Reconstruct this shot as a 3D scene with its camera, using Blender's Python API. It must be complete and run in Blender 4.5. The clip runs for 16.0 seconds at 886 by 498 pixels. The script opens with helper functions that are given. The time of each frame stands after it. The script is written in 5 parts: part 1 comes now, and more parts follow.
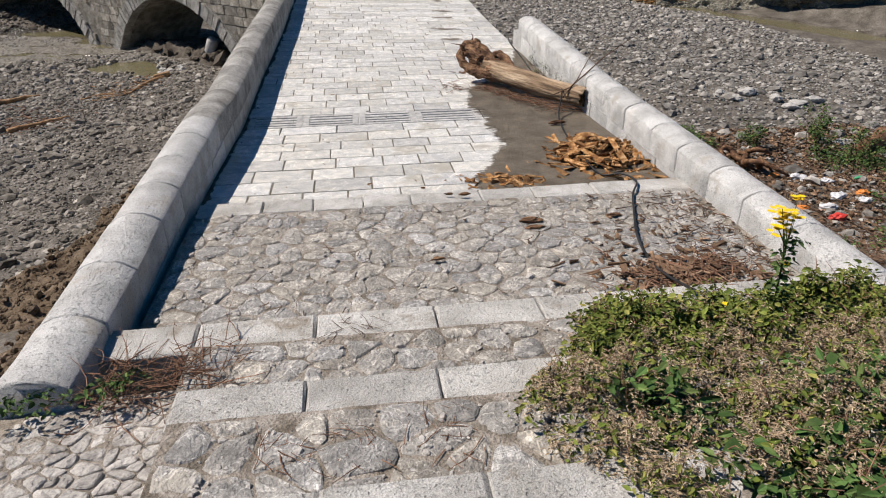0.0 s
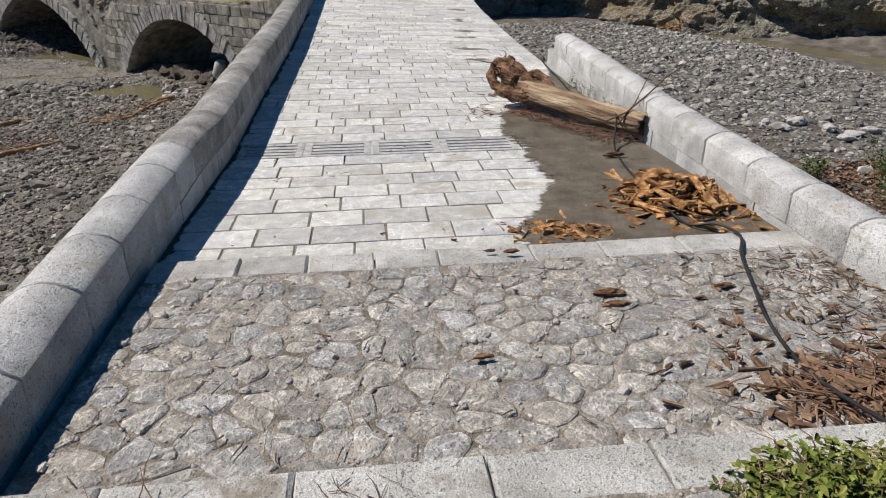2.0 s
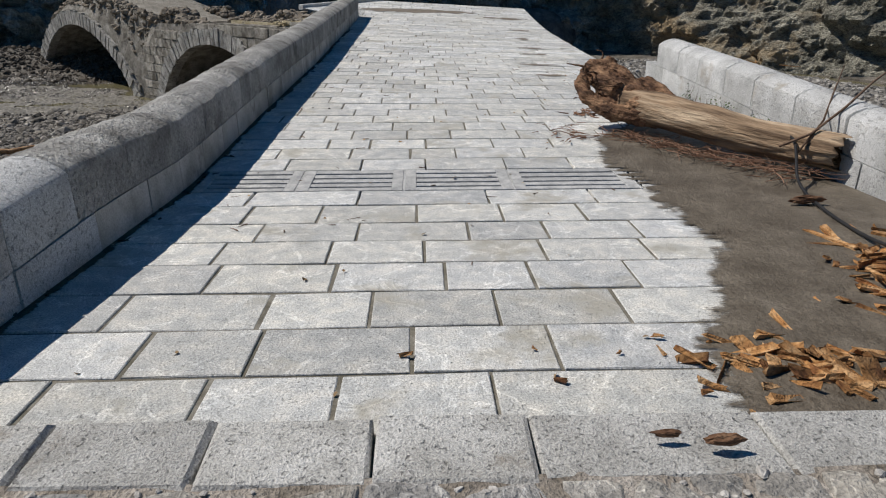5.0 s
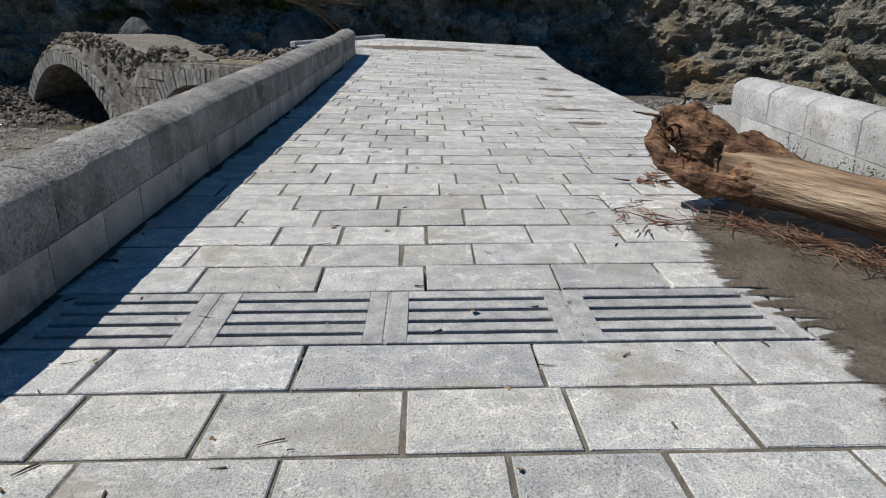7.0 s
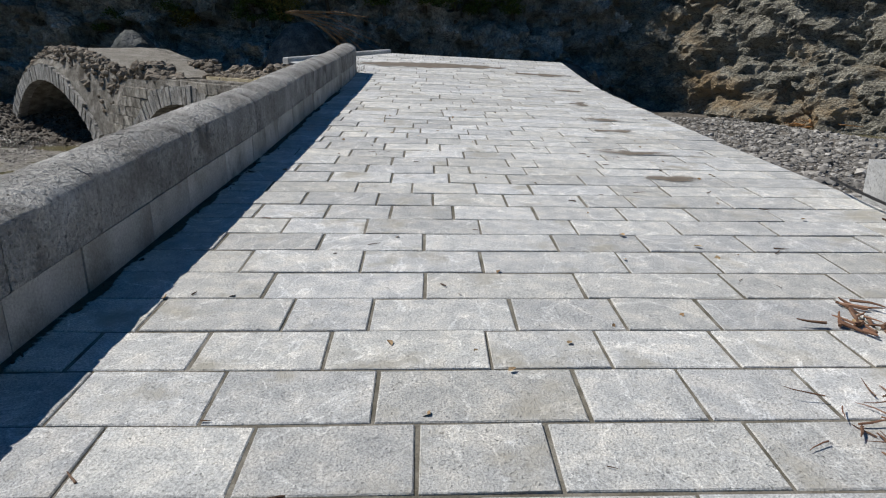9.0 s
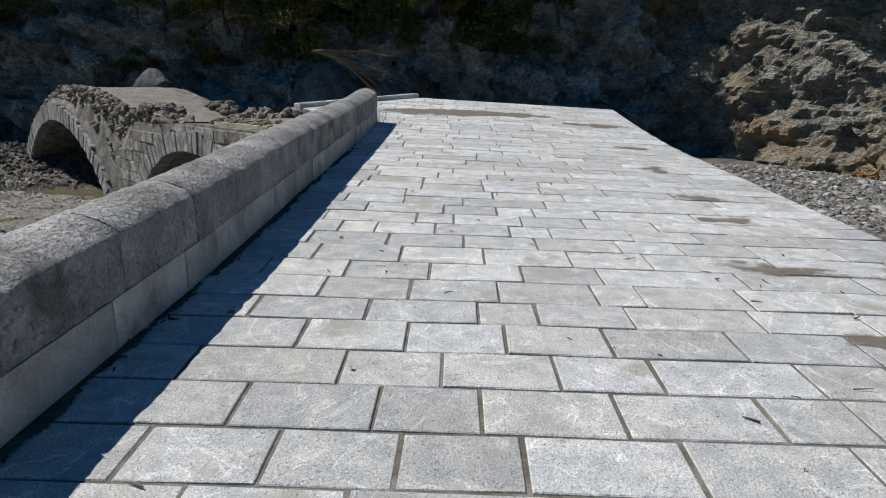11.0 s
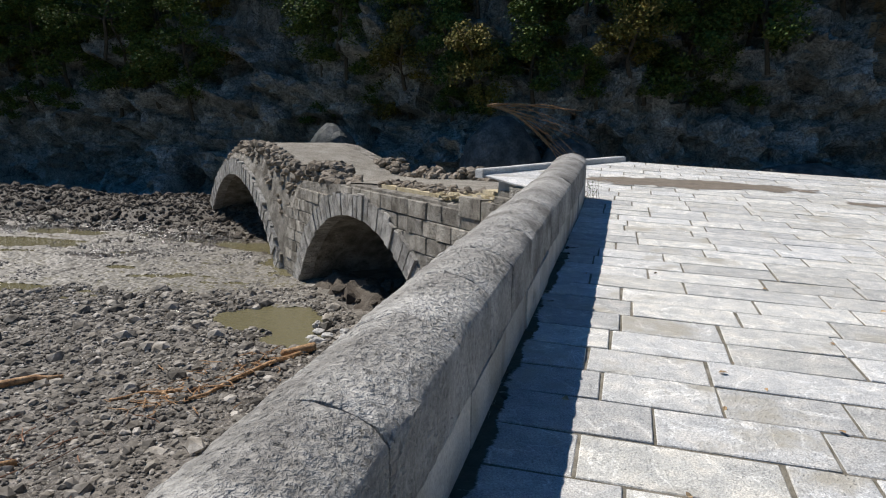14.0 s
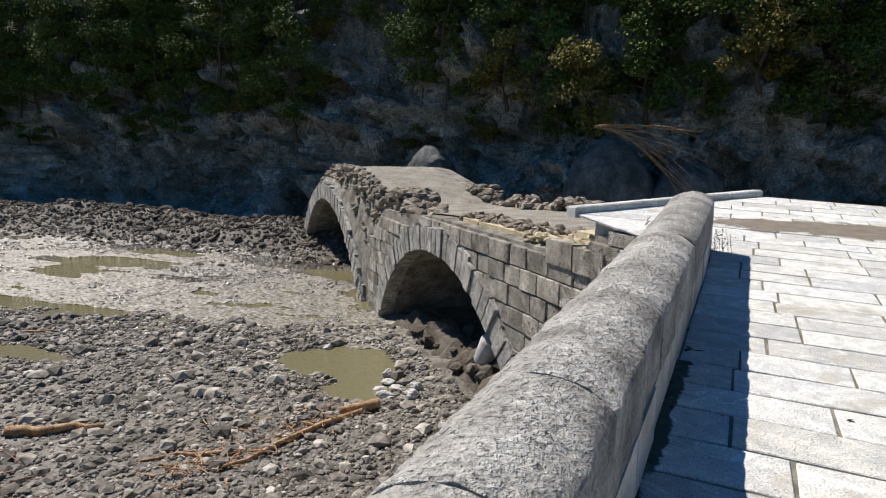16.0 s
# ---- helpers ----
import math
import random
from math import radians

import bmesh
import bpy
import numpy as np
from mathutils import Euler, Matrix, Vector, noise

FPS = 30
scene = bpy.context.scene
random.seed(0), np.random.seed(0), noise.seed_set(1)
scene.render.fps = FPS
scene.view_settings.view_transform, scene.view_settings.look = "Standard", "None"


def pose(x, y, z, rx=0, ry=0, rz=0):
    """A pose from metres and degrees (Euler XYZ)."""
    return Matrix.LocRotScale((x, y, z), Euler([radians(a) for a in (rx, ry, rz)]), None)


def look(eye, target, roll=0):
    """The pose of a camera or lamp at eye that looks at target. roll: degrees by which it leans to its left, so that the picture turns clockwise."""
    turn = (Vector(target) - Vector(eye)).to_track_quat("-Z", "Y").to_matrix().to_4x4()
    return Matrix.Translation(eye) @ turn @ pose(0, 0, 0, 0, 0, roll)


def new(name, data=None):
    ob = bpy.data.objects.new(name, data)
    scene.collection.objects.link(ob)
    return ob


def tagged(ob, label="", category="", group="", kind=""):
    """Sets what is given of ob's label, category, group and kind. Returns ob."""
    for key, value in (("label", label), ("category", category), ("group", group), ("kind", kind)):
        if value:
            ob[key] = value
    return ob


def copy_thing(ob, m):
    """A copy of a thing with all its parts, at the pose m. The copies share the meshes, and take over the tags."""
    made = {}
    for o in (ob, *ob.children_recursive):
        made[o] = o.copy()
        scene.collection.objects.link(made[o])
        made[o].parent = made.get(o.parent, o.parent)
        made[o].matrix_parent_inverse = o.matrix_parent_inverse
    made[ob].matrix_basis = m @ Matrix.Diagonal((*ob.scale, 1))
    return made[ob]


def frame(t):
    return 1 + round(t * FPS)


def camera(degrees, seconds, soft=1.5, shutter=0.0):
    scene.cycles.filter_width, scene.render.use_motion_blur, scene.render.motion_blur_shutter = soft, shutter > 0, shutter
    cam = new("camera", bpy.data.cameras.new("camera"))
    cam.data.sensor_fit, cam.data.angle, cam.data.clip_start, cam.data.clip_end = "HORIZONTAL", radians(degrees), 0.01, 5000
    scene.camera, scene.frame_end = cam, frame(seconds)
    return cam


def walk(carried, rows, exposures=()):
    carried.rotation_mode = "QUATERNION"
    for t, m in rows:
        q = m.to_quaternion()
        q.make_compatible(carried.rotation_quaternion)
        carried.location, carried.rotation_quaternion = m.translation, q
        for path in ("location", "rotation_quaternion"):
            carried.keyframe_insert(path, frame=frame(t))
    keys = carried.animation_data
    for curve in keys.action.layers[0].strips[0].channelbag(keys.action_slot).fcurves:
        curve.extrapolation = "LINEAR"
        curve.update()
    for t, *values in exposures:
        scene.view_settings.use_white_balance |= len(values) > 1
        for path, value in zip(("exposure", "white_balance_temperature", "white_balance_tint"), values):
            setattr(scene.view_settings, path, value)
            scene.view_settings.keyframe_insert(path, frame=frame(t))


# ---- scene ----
cam = camera(68.2, 16.0, soft=1.1)
PATH = [
    (0, (0.005, -0.037, 1.926), (0.241, 1.714, 0.989), -0.3),
    (0.5, (0.034, 0.527, 1.766), (0.271, 2.301, 0.872), -0.3),
    (1, (0.006, 0.974, 1.636), (0.22, 2.765, 0.77), -0.3),
    (1.5, (-0.013, 1.44, 1.454), (0.195, 3.237, 0.6), -0.2),
    (2, (0.035, 1.951, 1.364), (0.24, 3.744, 0.5), -0.1),
    (2.5, (0.019, 2.423, 1.049), (0.208, 4.224, 0.202), -0.1),
    (3, (0.072, 3.002, 0.941), (0.252, 4.818, 0.123), -0.0),
    (3.5, (0.12, 3.464, 0.803), (0.252, 5.295, 0.008), 0.1),
    (3.7, (0.12, 3.687, 0.642), (0.237, 5.52, -0.15), 0.1),
    (5.8, (0.234, 6.314, 0.275), (0.297, 8.182, -0.439), -0.0),
    (6, (0.229, 6.604, 0.283), (0.294, 8.474, -0.423), 0.0),
    (6.5, (0.279, 7.242, 0.212), (0.348, 9.126, -0.458), 0.1),
    (7, (0.257, 7.896, 0.078), (0.312, 9.79, -0.562), -0.0),
    (7.5, (0.22, 8.587, 0.066), (0.279, 10.483, -0.566), -0.2),
    (8, (0.158, 9.304, 0.095), (0.198, 11.203, -0.531), -0.2),
    (8.5, (0.138, 9.966, 0.117), (0.176, 11.866, -0.507), -0.1),
    (9, (0.113, 10.735, 0.133), (0.152, 12.64, -0.475), -0.0),
    (9.2, (0.074, 11.018, 0.148), (0.118, 12.925, -0.453), -0.1),
    (11.3, (-0.008, 13.972, 0.313), (-0.087, 15.912, -0.167), 0.5),
    (11.5, (-0.082, 14.211, 0.34), (-0.191, 16.154, -0.123), 0.6),
    (12, (-0.286, 14.821, 0.363), (-0.483, 16.763, -0.072), 0.6),
    (12.5, (-0.565, 15.34, 0.383), (-0.856, 17.277, -0.024), 0.7),
    (13, (-0.807, 15.897, 0.395), (-1.188, 17.821, 0.002), 0.5),
    (13.5, (-1.012, 16.45, 0.411), (-1.469, 18.36, 0.031), 0.5),
    (14, (-1.133, 17.065, 0.425), (-1.653, 18.963, 0.066), 0.4),
    (14.5, (-1.185, 17.696, 0.475), (-1.774, 19.577, 0.134), 0.3),
    (15, (-1.266, 18.308, 0.525), (-1.926, 20.168, 0.199), 0.2),
    (15.5, (-1.303, 18.886, 0.53), (-2.018, 20.727, 0.216), 0.3),
    (16, (-1.39, 19.474, 0.533), (-2.218, 21.27, 0.234), 0.4),
]
EXPOSURES = [(0, .38, 7050, 14), (2, .27, 6850, 12), (3.5, .17, 6770, 11), (6, -.03, 6650, 10), (7, .01, 6630, 10), (9, .08, 6520, 10), (11.5, .12, 6440, 10), (12.5, .23, 6440, 10), (14, .45, 6680, 11), (16, .76, 6850, 12)]
walk(cam, [(t, look(eye, target, roll)) for t, eye, target, roll in PATH], EXPOSURES)

# ---- world, sun ----
SUN = Vector((-0.70, 0.2, 1.0)).normalized()
world = bpy.data.worlds.new("world")
scene.world = world
world.use_nodes = True
wn = world.node_tree
sky = wn.nodes.new("ShaderNodeTexSky")
sky.sky_type, sky.sun_disc, sky.ozone_density, sky.dust_density = "NISHITA", False, 3.5, 0.3
sky.sun_elevation, sky.sun_rotation = math.asin(SUN.z), math.atan2(SUN.x, SUN.y)
hue = wn.nodes.new("ShaderNodeHueSaturation")
hue.inputs["Saturation"].default_value = 1.45
wn.links.new(sky.outputs[0], hue.inputs["Color"])
wn.links.new(hue.outputs[0], wn.nodes["Background"].inputs[0])
wn.nodes["Background"].inputs[1].default_value = 0.053
sun = new("sun", bpy.data.lights.new("sun", "SUN"))
sun.data.energy, sun.data.angle, sun.data.color = 4.3, radians(0.5), (1.0, 0.965, 0.91)
sun.matrix_world = look((0, 0, 60), Vector((0, 0, 60)) - SUN)
scene.view_settings.exposure = 0.0


# ---- materials ----
def mat(name, stops, scale=4.0, rough=0.85, bump=0.3, fine=60.0, spread=0.0, spec=0.3, vary="object", speck=0.25, cells=0.0, wave=0.0, bumpsize=0.02, stain=None, stretch=(1, 1, 1), grit=0.55, pits=None, veins=None, tint=None):
    """A rough natural surface: a colour ramp over two noises, speckle, a tint for each piece, relief."""
    m = bpy.data.materials.new(name)
    m.use_nodes = True
    t = m.node_tree
    n, link = t.nodes, t.links.new
    bsdf = n["Principled BSDF"]
    bsdf.inputs["Roughness"].default_value = rough
    bsdf.inputs["Specular IOR Level"].default_value = spec
    co = n.new("ShaderNodeTexCoord").outputs["Object"]
    if vary == "object":
        rnd = n.new("ShaderNodeObjectInfo").outputs["Random"]
    else:
        rnd = n.new("ShaderNodeNewGeometry").outputs["Random Per Island"]
    shift = n.new("ShaderNodeVectorMath")
    shift.operation = "MULTIPLY_ADD"
    shift.inputs[1].default_value = stretch
    link(co, shift.inputs[0])
    mul = n.new("ShaderNodeMath")
    mul.operation = "MULTIPLY"
    mul.inputs[1].default_value = 37.0
    link(rnd, mul.inputs[0])
    link(mul.outputs[0], shift.inputs[2])
    vec = shift.outputs[0]

    def tex(sc, det, rgh=0.55):
        x = n.new("ShaderNodeTexNoise")
        x.inputs["Scale"].default_value, x.inputs["Detail"].default_value, x.inputs["Roughness"].default_value = sc, det, rgh
        link(vec, x.inputs["Vector"])
        return x.outputs["Fac"]

    def mix(a, b, f, mode="MIX"):
        x = n.new("ShaderNodeMix")
        x.data_type, x.blend_type = "RGBA", mode
        for s, v in ((x.inputs[6], a), (x.inputs[7], b), (x.inputs[0], f)):
            if hasattr(v, "is_linked"):
                link(v, s)
            else:
                s.default_value = v if isinstance(v, float) else (*v, 1)
        return x.outputs[2]

    big, small = tex(scale, 6, grit), tex(fine, 3, 0.7)
    ramp = n.new("ShaderNodeValToRGB")
    el = ramp.color_ramp.elements
    while len(el) < len(stops):
        el.new(0.5)
    for i, c in enumerate(stops):
        el[i].position, el[i].color = 0.35 + 0.3 * i / max(1, len(stops) - 1), (*c, 1)
    link(big, ramp.inputs[0])
    col = ramp.outputs[0]
    if speck:
        r2 = n.new("ShaderNodeMapRange")
        r2.inputs[1].default_value, r2.inputs[2].default_value = 0.3, 0.7
        r2.inputs[3].default_value, r2.inputs[4].default_value = 1 - speck, 1 + speck
        link(small, r2.inputs[0])
        sc = n.new("ShaderNodeVectorMath")
        sc.operation = "SCALE"
        link(col, sc.inputs[0])
        link(r2.outputs[0], sc.inputs["Scale"])
        col = sc.outputs[0]
    if spread:
        r3 = n.new("ShaderNodeMapRange")
        r3.inputs[3].default_value, r3.inputs[4].default_value = 1 - spread, 1 + spread
        link(rnd, r3.inputs[0])
        sc = n.new("ShaderNodeVectorMath")
        sc.operation = "SCALE"
        link(col, sc.inputs[0])
        link(r3.outputs[0], sc.inputs["Scale"])
        col = sc.outputs[0]
    if tint:
        # some pieces lean to another hue
        h1 = n.new("ShaderNodeMath")
        h1.operation = "MULTIPLY"
        h1.inputs[1].default_value = 7.31
        link(rnd, h1.inputs[0])
        h2 = n.new("ShaderNodeMath")
        h2.operation = "FRACT"
        link(h1.outputs[0], h2.inputs[0])
        col = mix(col, mix(col, tint, 1.0, "MULTIPLY"), h2.outputs[0])
    if stain:
        f = tex(stain[1], 5, 0.65)
        r4 = n.new("ShaderNodeMapRange")
        r4.inputs[1].default_value, r4.inputs[2].default_value = stain[2], stain[2] + 0.12
        link(f, r4.inputs[0])
        col = mix(col, stain[0], r4.outputs[0])
    hole = None
    if pits:
        # (scale, share of the surface, darkening of the colour in them)
        f = tex(pits[0], 4, 0.62)
        r5 = n.new("ShaderNodeMapRange")
        r5.inputs[1].default_value, r5.inputs[2].default_value = pits[1], pits[1] + 0.10
        link(f, r5.inputs[0])
        hole = r5.outputs[0]
        r6 = n.new("ShaderNodeMapRange")
        r6.inputs[3].default_value, r6.inputs[4].default_value = 1.0, 1 - pits[2]
        link(hole, r6.inputs[0])
        sc = n.new("ShaderNodeVectorMath")
        sc.operation = "SCALE"
        link(col, sc.inputs[0])
        link(r6.outputs[0], sc.inputs["Scale"])
        col = sc.outputs[0]
    if veins:
        # (scale, half width, darkening)
        x = n.new("ShaderNodeTexNoise")
        x.inputs["Scale"].default_value, x.inputs["Detail"].default_value, x.inputs["Distortion"].default_value = veins[0], 5, 0.8
        link(vec, x.inputs["Vector"])
        m1 = n.new("ShaderNodeMath")
        m1.operation = "SUBTRACT"
        m1.inputs[1].default_value = 0.5
        link(x.outputs["Fac"], m1.inputs[0])
        m2 = n.new("ShaderNodeMath")
        m2.operation = "ABSOLUTE"
        link(m1.outputs[0], m2.inputs[0])
        r7 = n.new("ShaderNodeMapRange")
        r7.inputs[1].default_value, r7.inputs[2].default_value = 0.0, veins[1]
        r7.inputs[3].default_value, r7.inputs[4].default_value = 1 - veins[2], 1.0
        link(m2.outputs[0], r7.inputs[0])
        sc = n.new("ShaderNodeVectorMath")
        sc.operation = "SCALE"
        link(col, sc.inputs[0])
        link(r7.outputs[0], sc.inputs["Scale"])
        col = sc.outputs[0]
    link(col, bsdf.inputs["Base Color"])
    height = small
    if hole:
        ph = n.new("ShaderNodeMath")
        ph.operation = "MULTIPLY_ADD"
        ph.inputs[1].default_value = -1.6
        link(hole, ph.inputs[0])
        link(small, ph.inputs[2])
        height = ph.outputs[0]
    if cells:
        v = n.new("ShaderNodeTexNoise")
        v.inputs["Scale"].default_value, v.inputs["Detail"].default_value, v.inputs["Roughness"].default_value, v.inputs["Distortion"].default_value = cells * .45, 5, .7, 1.2
        link(vec, v.inputs["Vector"])
        ad = n.new("ShaderNodeMath")
        ad.operation = "ADD"
        link(height, ad.inputs[0])
        link(v.outputs["Fac"], ad.inputs[1])
        height = ad.outputs[0]
    ad = n.new("ShaderNodeMath")
    ad.operation = "MULTIPLY_ADD"
    ad.inputs[1].default_value = 1.2
    link(tex(scale * 5, 4), ad.inputs[0])
    link(height, ad.inputs[2])
    b = n.new("ShaderNodeBump")
    b.inputs["Strength"].default_value, b.inputs["Distance"].default_value = bump, bumpsize
    link(ad.outputs[0], b.inputs["Height"])
    link(b.outputs[0], bsdf.inputs["Normal"])
    return m


PAVING = mat("paving_limestone", [(.43, .44, .445), (.52, .525, .52), (.61, .60, .575)], 7.5, 0.75, 0.85, 110, 0.17, cells=105, bumpsize=0.007, speck=0.44, tint=(1.02, 1.0, .95), stain=((.40, .38, .33), 1.7, 0.56), pits=(60, .62, .16), veins=(2.2, .014, -.35))
MORTAR = mat("dark_mortar_joint", [(.115, .105, .08), (.165, .15, .12), (.235, .22, .185)], 8, 0.95, 0.5, 90, vary="object")
CREAM = mat("new_limestone", [(.43, .43, .42), (.55, .55, .54), (.65, .65, .64)], 2.5, 0.85, 0.7, 110, 0.09, cells=85, bumpsize=0.018, speck=0.3, stain=((.42, .38, .32), 1.5, 0.60), pits=(42, .56, .36))
OLDSTONE = mat("weathered_limestone", [(.255, .245, .227), (.375, .365, .342), (.515, .503, .478)], 2.2, 0.9, 1.0, 34, 0.12, cells=40, bumpsize=0.035, speck=0.28, stain=((.17, .16, .145), 1.6, 0.58), pits=(30, .60, .28), grit=.6)
LIMEBASE = mat("lime_streaked_stone", [(.33, .31, .27), (.46, .44, .40), (.55, .53, .49)], 2.5, 0.9, 0.5, 60, 0.14, speck=0.2, stain=((.24, .22, .19), 2.0, 0.57))
COBBLE = mat("grey_cobble", [(.20, .199, .195), (.30, .296, .288), (.42, .412, .40)], 7, 0.85, 1.0, 55, 0.2, cells=26, bumpsize=0.016, speck=0.3, tint=(1.06, 1.0, .9), stain=((.45, .42, .37), 3.2, 0.575), veins=(6, .028, -.7), grit=.68)
COBBLE_PALE = mat("pale_broken_stone", [(.30, .28, .26), (.40, .38, .355), (.50, .48, .45)], 7, 0.9, 0.9, 45, 0.18, cells=16, bumpsize=0.015, speck=0.25)
SOILJOINT = mat("sandy_joint_soil", [(.17, .145, .115), (.29, .255, .215), (.42, .38, .335)], 6, 0.95, 0.9, 60, speck=0.4, bumpsize=0.02)
GRAVEL = mat("river_gravel", [(.072, .062, .05), (.122, .108, .09), (.18, .16, .137)], 1.3, 0.85, 1.0, 14, speck=0.55, cells=9, bumpsize=0.06)
gt = GRAVEL.node_tree
gn = gt.nodes.new("ShaderNodeTexNoise")
gn.inputs["Scale"].default_value, gn.inputs["Detail"].default_value = 0.35, 5
gm = gt.nodes.new("ShaderNodeMapRange")
gm.inputs[1].default_value, gm.inputs[2].default_value, gm.inputs[3].default_value, gm.inputs[4].default_value = -4.93, -4.80, .16, .88
gt.links.new(gt.nodes["Texture Coordinate"].outputs["Object"], gn.inputs["Vector"])
gs = gt.nodes.new("ShaderNodeSeparateXYZ")
gt.links.new(gt.nodes["Texture Coordinate"].outputs["Object"], gs.inputs[0])
ga = gt.nodes.new("ShaderNodeMath")
ga.operation = "MULTIPLY_ADD"
ga.inputs[1].default_value = 0.12
gt.links.new(gn.outputs["Fac"], ga.inputs[0])
gb = gt.nodes.new("ShaderNodeMath")
gb.operation = "SUBTRACT"
gb.inputs[1].default_value = 0.06
gt.links.new(gs.outputs["Z"], gb.inputs[0])
gt.links.new(gb.outputs[0], ga.inputs[2])
gt.links.new(ga.outputs[0], gm.inputs[0])
gt.nodes["Principled BSDF"].inputs["Specular IOR Level"].default_value = 0.6
gt.links.new(gm.outputs[0], gt.nodes["Principled BSDF"].inputs["Roughness"])
GREYSTONE = mat("grey_bank_stones", [(.12, .113, .102), (.215, .203, .186), (.36, .345, .32)], 3, 0.85, 0.4, 40, 0.55, vary="island", speck=0.2)
PEBBLE = mat("river_stones", [(.10, .088, .072), (.185, .168, .143), (.32, .297, .265)], 3, 0.85, 0.4, 40, 0.6, vary="island", speck=0.2)
WETPEBBLE = mat("wet_river_pebbles", [(.06, .055, .048), (.11, .10, .088), (.17, .16, .14)], 3, 0.22, 0.5, 40, 0.4, vary="island", speck=0.2, spec=0.7)
MUD = mat("wet_mud", [(.08, .064, .046), (.12, .10, .075), (.165, .14, .108)], 3.5, 0.55, 0.9, 45, speck=0.28, bumpsize=0.016, spec=0.4, grit=.7)
DRYMUD = mat("dried_mud_film", [(.16, .13, .10), (.22, .185, .145)], 5, 0.9, 0.3, 60, speck=0.2)
# copy of the cliff rock with the blue of skylit shade put into its colour
ROCK_SHADED = mat("shaded_grey_rock", [(.15, .172, .165), (.35, .37, .355), (.64, .64, .61)], 0.45, 0.9, 1.0, 7, speck=0.55, cells=4.5, bumpsize=0.3, grit=0.74, stain=((.22, .20, .165), 0.16, 0.58), stretch=(1, 1, 1), veins=(.5, .02, .5))
ROCK = mat("cliff_rock", [(.15, .145, .12), (.34, .325, .27), (.58, .55, .46)], 0.7, 0.9, 1.0, 7, speck=0.6, cells=6, bumpsize=0.35, grit=0.78, stain=((.44, .33, .20), 0.13, 0.50), stretch=(1, 1, 1.7), veins=(.9, .03, .55))
SCREED = mat("sandy_screed", [(.20, .18, .15), (.27, .25, .215), (.34, .315, .275)], 1.5, 0.95, 1.0, 24, speck=0.45, cells=8, bumpsize=.05, grit=.7)
YELLOW = mat("yellow_mortar", [(.40, .33, .20), (.55, .48, .34)], 5, 0.95, 0.7, 30, speck=0.3, bumpsize=0.03)
GRATE = mat("grey_marble_grate", [(.31, .312, .312), (.41, .41, .402), (.50, .495, .48)], 9, 0.6, 0.3, 60, 0.08, speck=0.25)
BLACK = mat("dark_channel", [(.02, .018, .015), (.03, .027, .022)], 5, 0.95, 0.2, 40)
BARK = mat("washed_bark", [(.055, .026, .015), (.15, .078, .042), (.33, .195, .11)], 9, 0.8, 1.0, 40, speck=0.4, bumpsize=0.02, stretch=(.35, 1, 1), grit=.7)
SPLITWOOD = mat("bare_split_trunk", [(.10, .062, .036), (.27, .185, .115), (.44, .335, .23)], 9, 0.8, 1.0, 30, speck=0.35, bumpsize=0.015, stretch=(.12, 1, 1))
ORANGE = mat("orange_splinters", [(.15, .062, .022), (.33, .165, .06), (.52, .32, .16)], 9, 0.8, 0.9, 40, 0.5, vary="island", speck=0.3)
TWIG = mat("dry_twigs", [(.10, .06, .04), (.17, .11, .075)], 8, 0.9, 0.3, 40, 0.4, vary="island", speck=0.2)
RUBBER = mat("black_cable_sheath", [(.015, .015, .016), (.03, .03, .03)], 5, 0.5, 0.1, 60)

WRACK = mat("brown_flood_wrack", [(.09, .055, .035), (.17, .105, .065), (.28, .19, .125)], 6, 0.9, 0.3, 40, 0.5, vary="island", speck=0.25)
WRACK_PALE = mat("tan_dead_leaves", [(.22, .14, .07), (.36, .25, .14), (.5, .38, .22)], 6, 0.85, 0.3, 40, 0.4, vary="island", speck=0.2)
TWIG_RED = mat("reddish_dry_stems", [(.15, .075, .045), (.25, .15, .10)], 8, 0.9, 0.3, 40, 0.4, vary="island", speck=0.2)
LITTER = mat("damp_leaf_litter", [(.045, .04, .03), (.09, .078, .058)], 8, 0.9, 0.3, 40, 0.4, vary="island", speck=0.2)
SPLITWOOD_O = mat("tan_driftwood", [(.22, .115, .055), (.34, .20, .10), (.46, .30, .17)], 6, 0.8, 0.8, 30, speck=0.35, bumpsize=0.015)
SPOIL = mat("dark_wet_spoil", [(.05, .039, .029), (.082, .068, .053), (.13, .112, .092)], 2.0, 0.8, 0.8, 20, 0.35, vary="island", speck=0.35, bumpsize=0.04)
OLDBRIDGE = mat("old_bridge_ashlar", [(.21, .19, .16), (.345, .32, .275), (.52, .485, .43)], 2.2, 0.92, 1.0, 45, 0.26, cells=30, bumpsize=0.04, speck=0.4, stain=((.125, .11, .09), 1.0, 0.55), pits=(11, .56, .4))
VOUSSOIR = mat("grey_arch_stone", [(.26, .25, .23), (.40, .385, .36), (.53, .515, .485)], 2.5, 0.92, 1.0, 45, 0.2, cells=30, bumpsize=0.04, speck=0.4, stain=((.18, .165, .14), 1.5, 0.58), pits=(14, .57, .35))
NOSE = mat("worn_nosing_limestone", [(.39, .38, .355), (.49, .48, .455), (.59, .58, .555)], 3.5, 0.9, 0.9, 110, 0.12, cells=85, bumpsize=0.012, speck=0.4, pits=(50, .6, .3), stain=((.30, .26, .21), 2.2, 0.58))
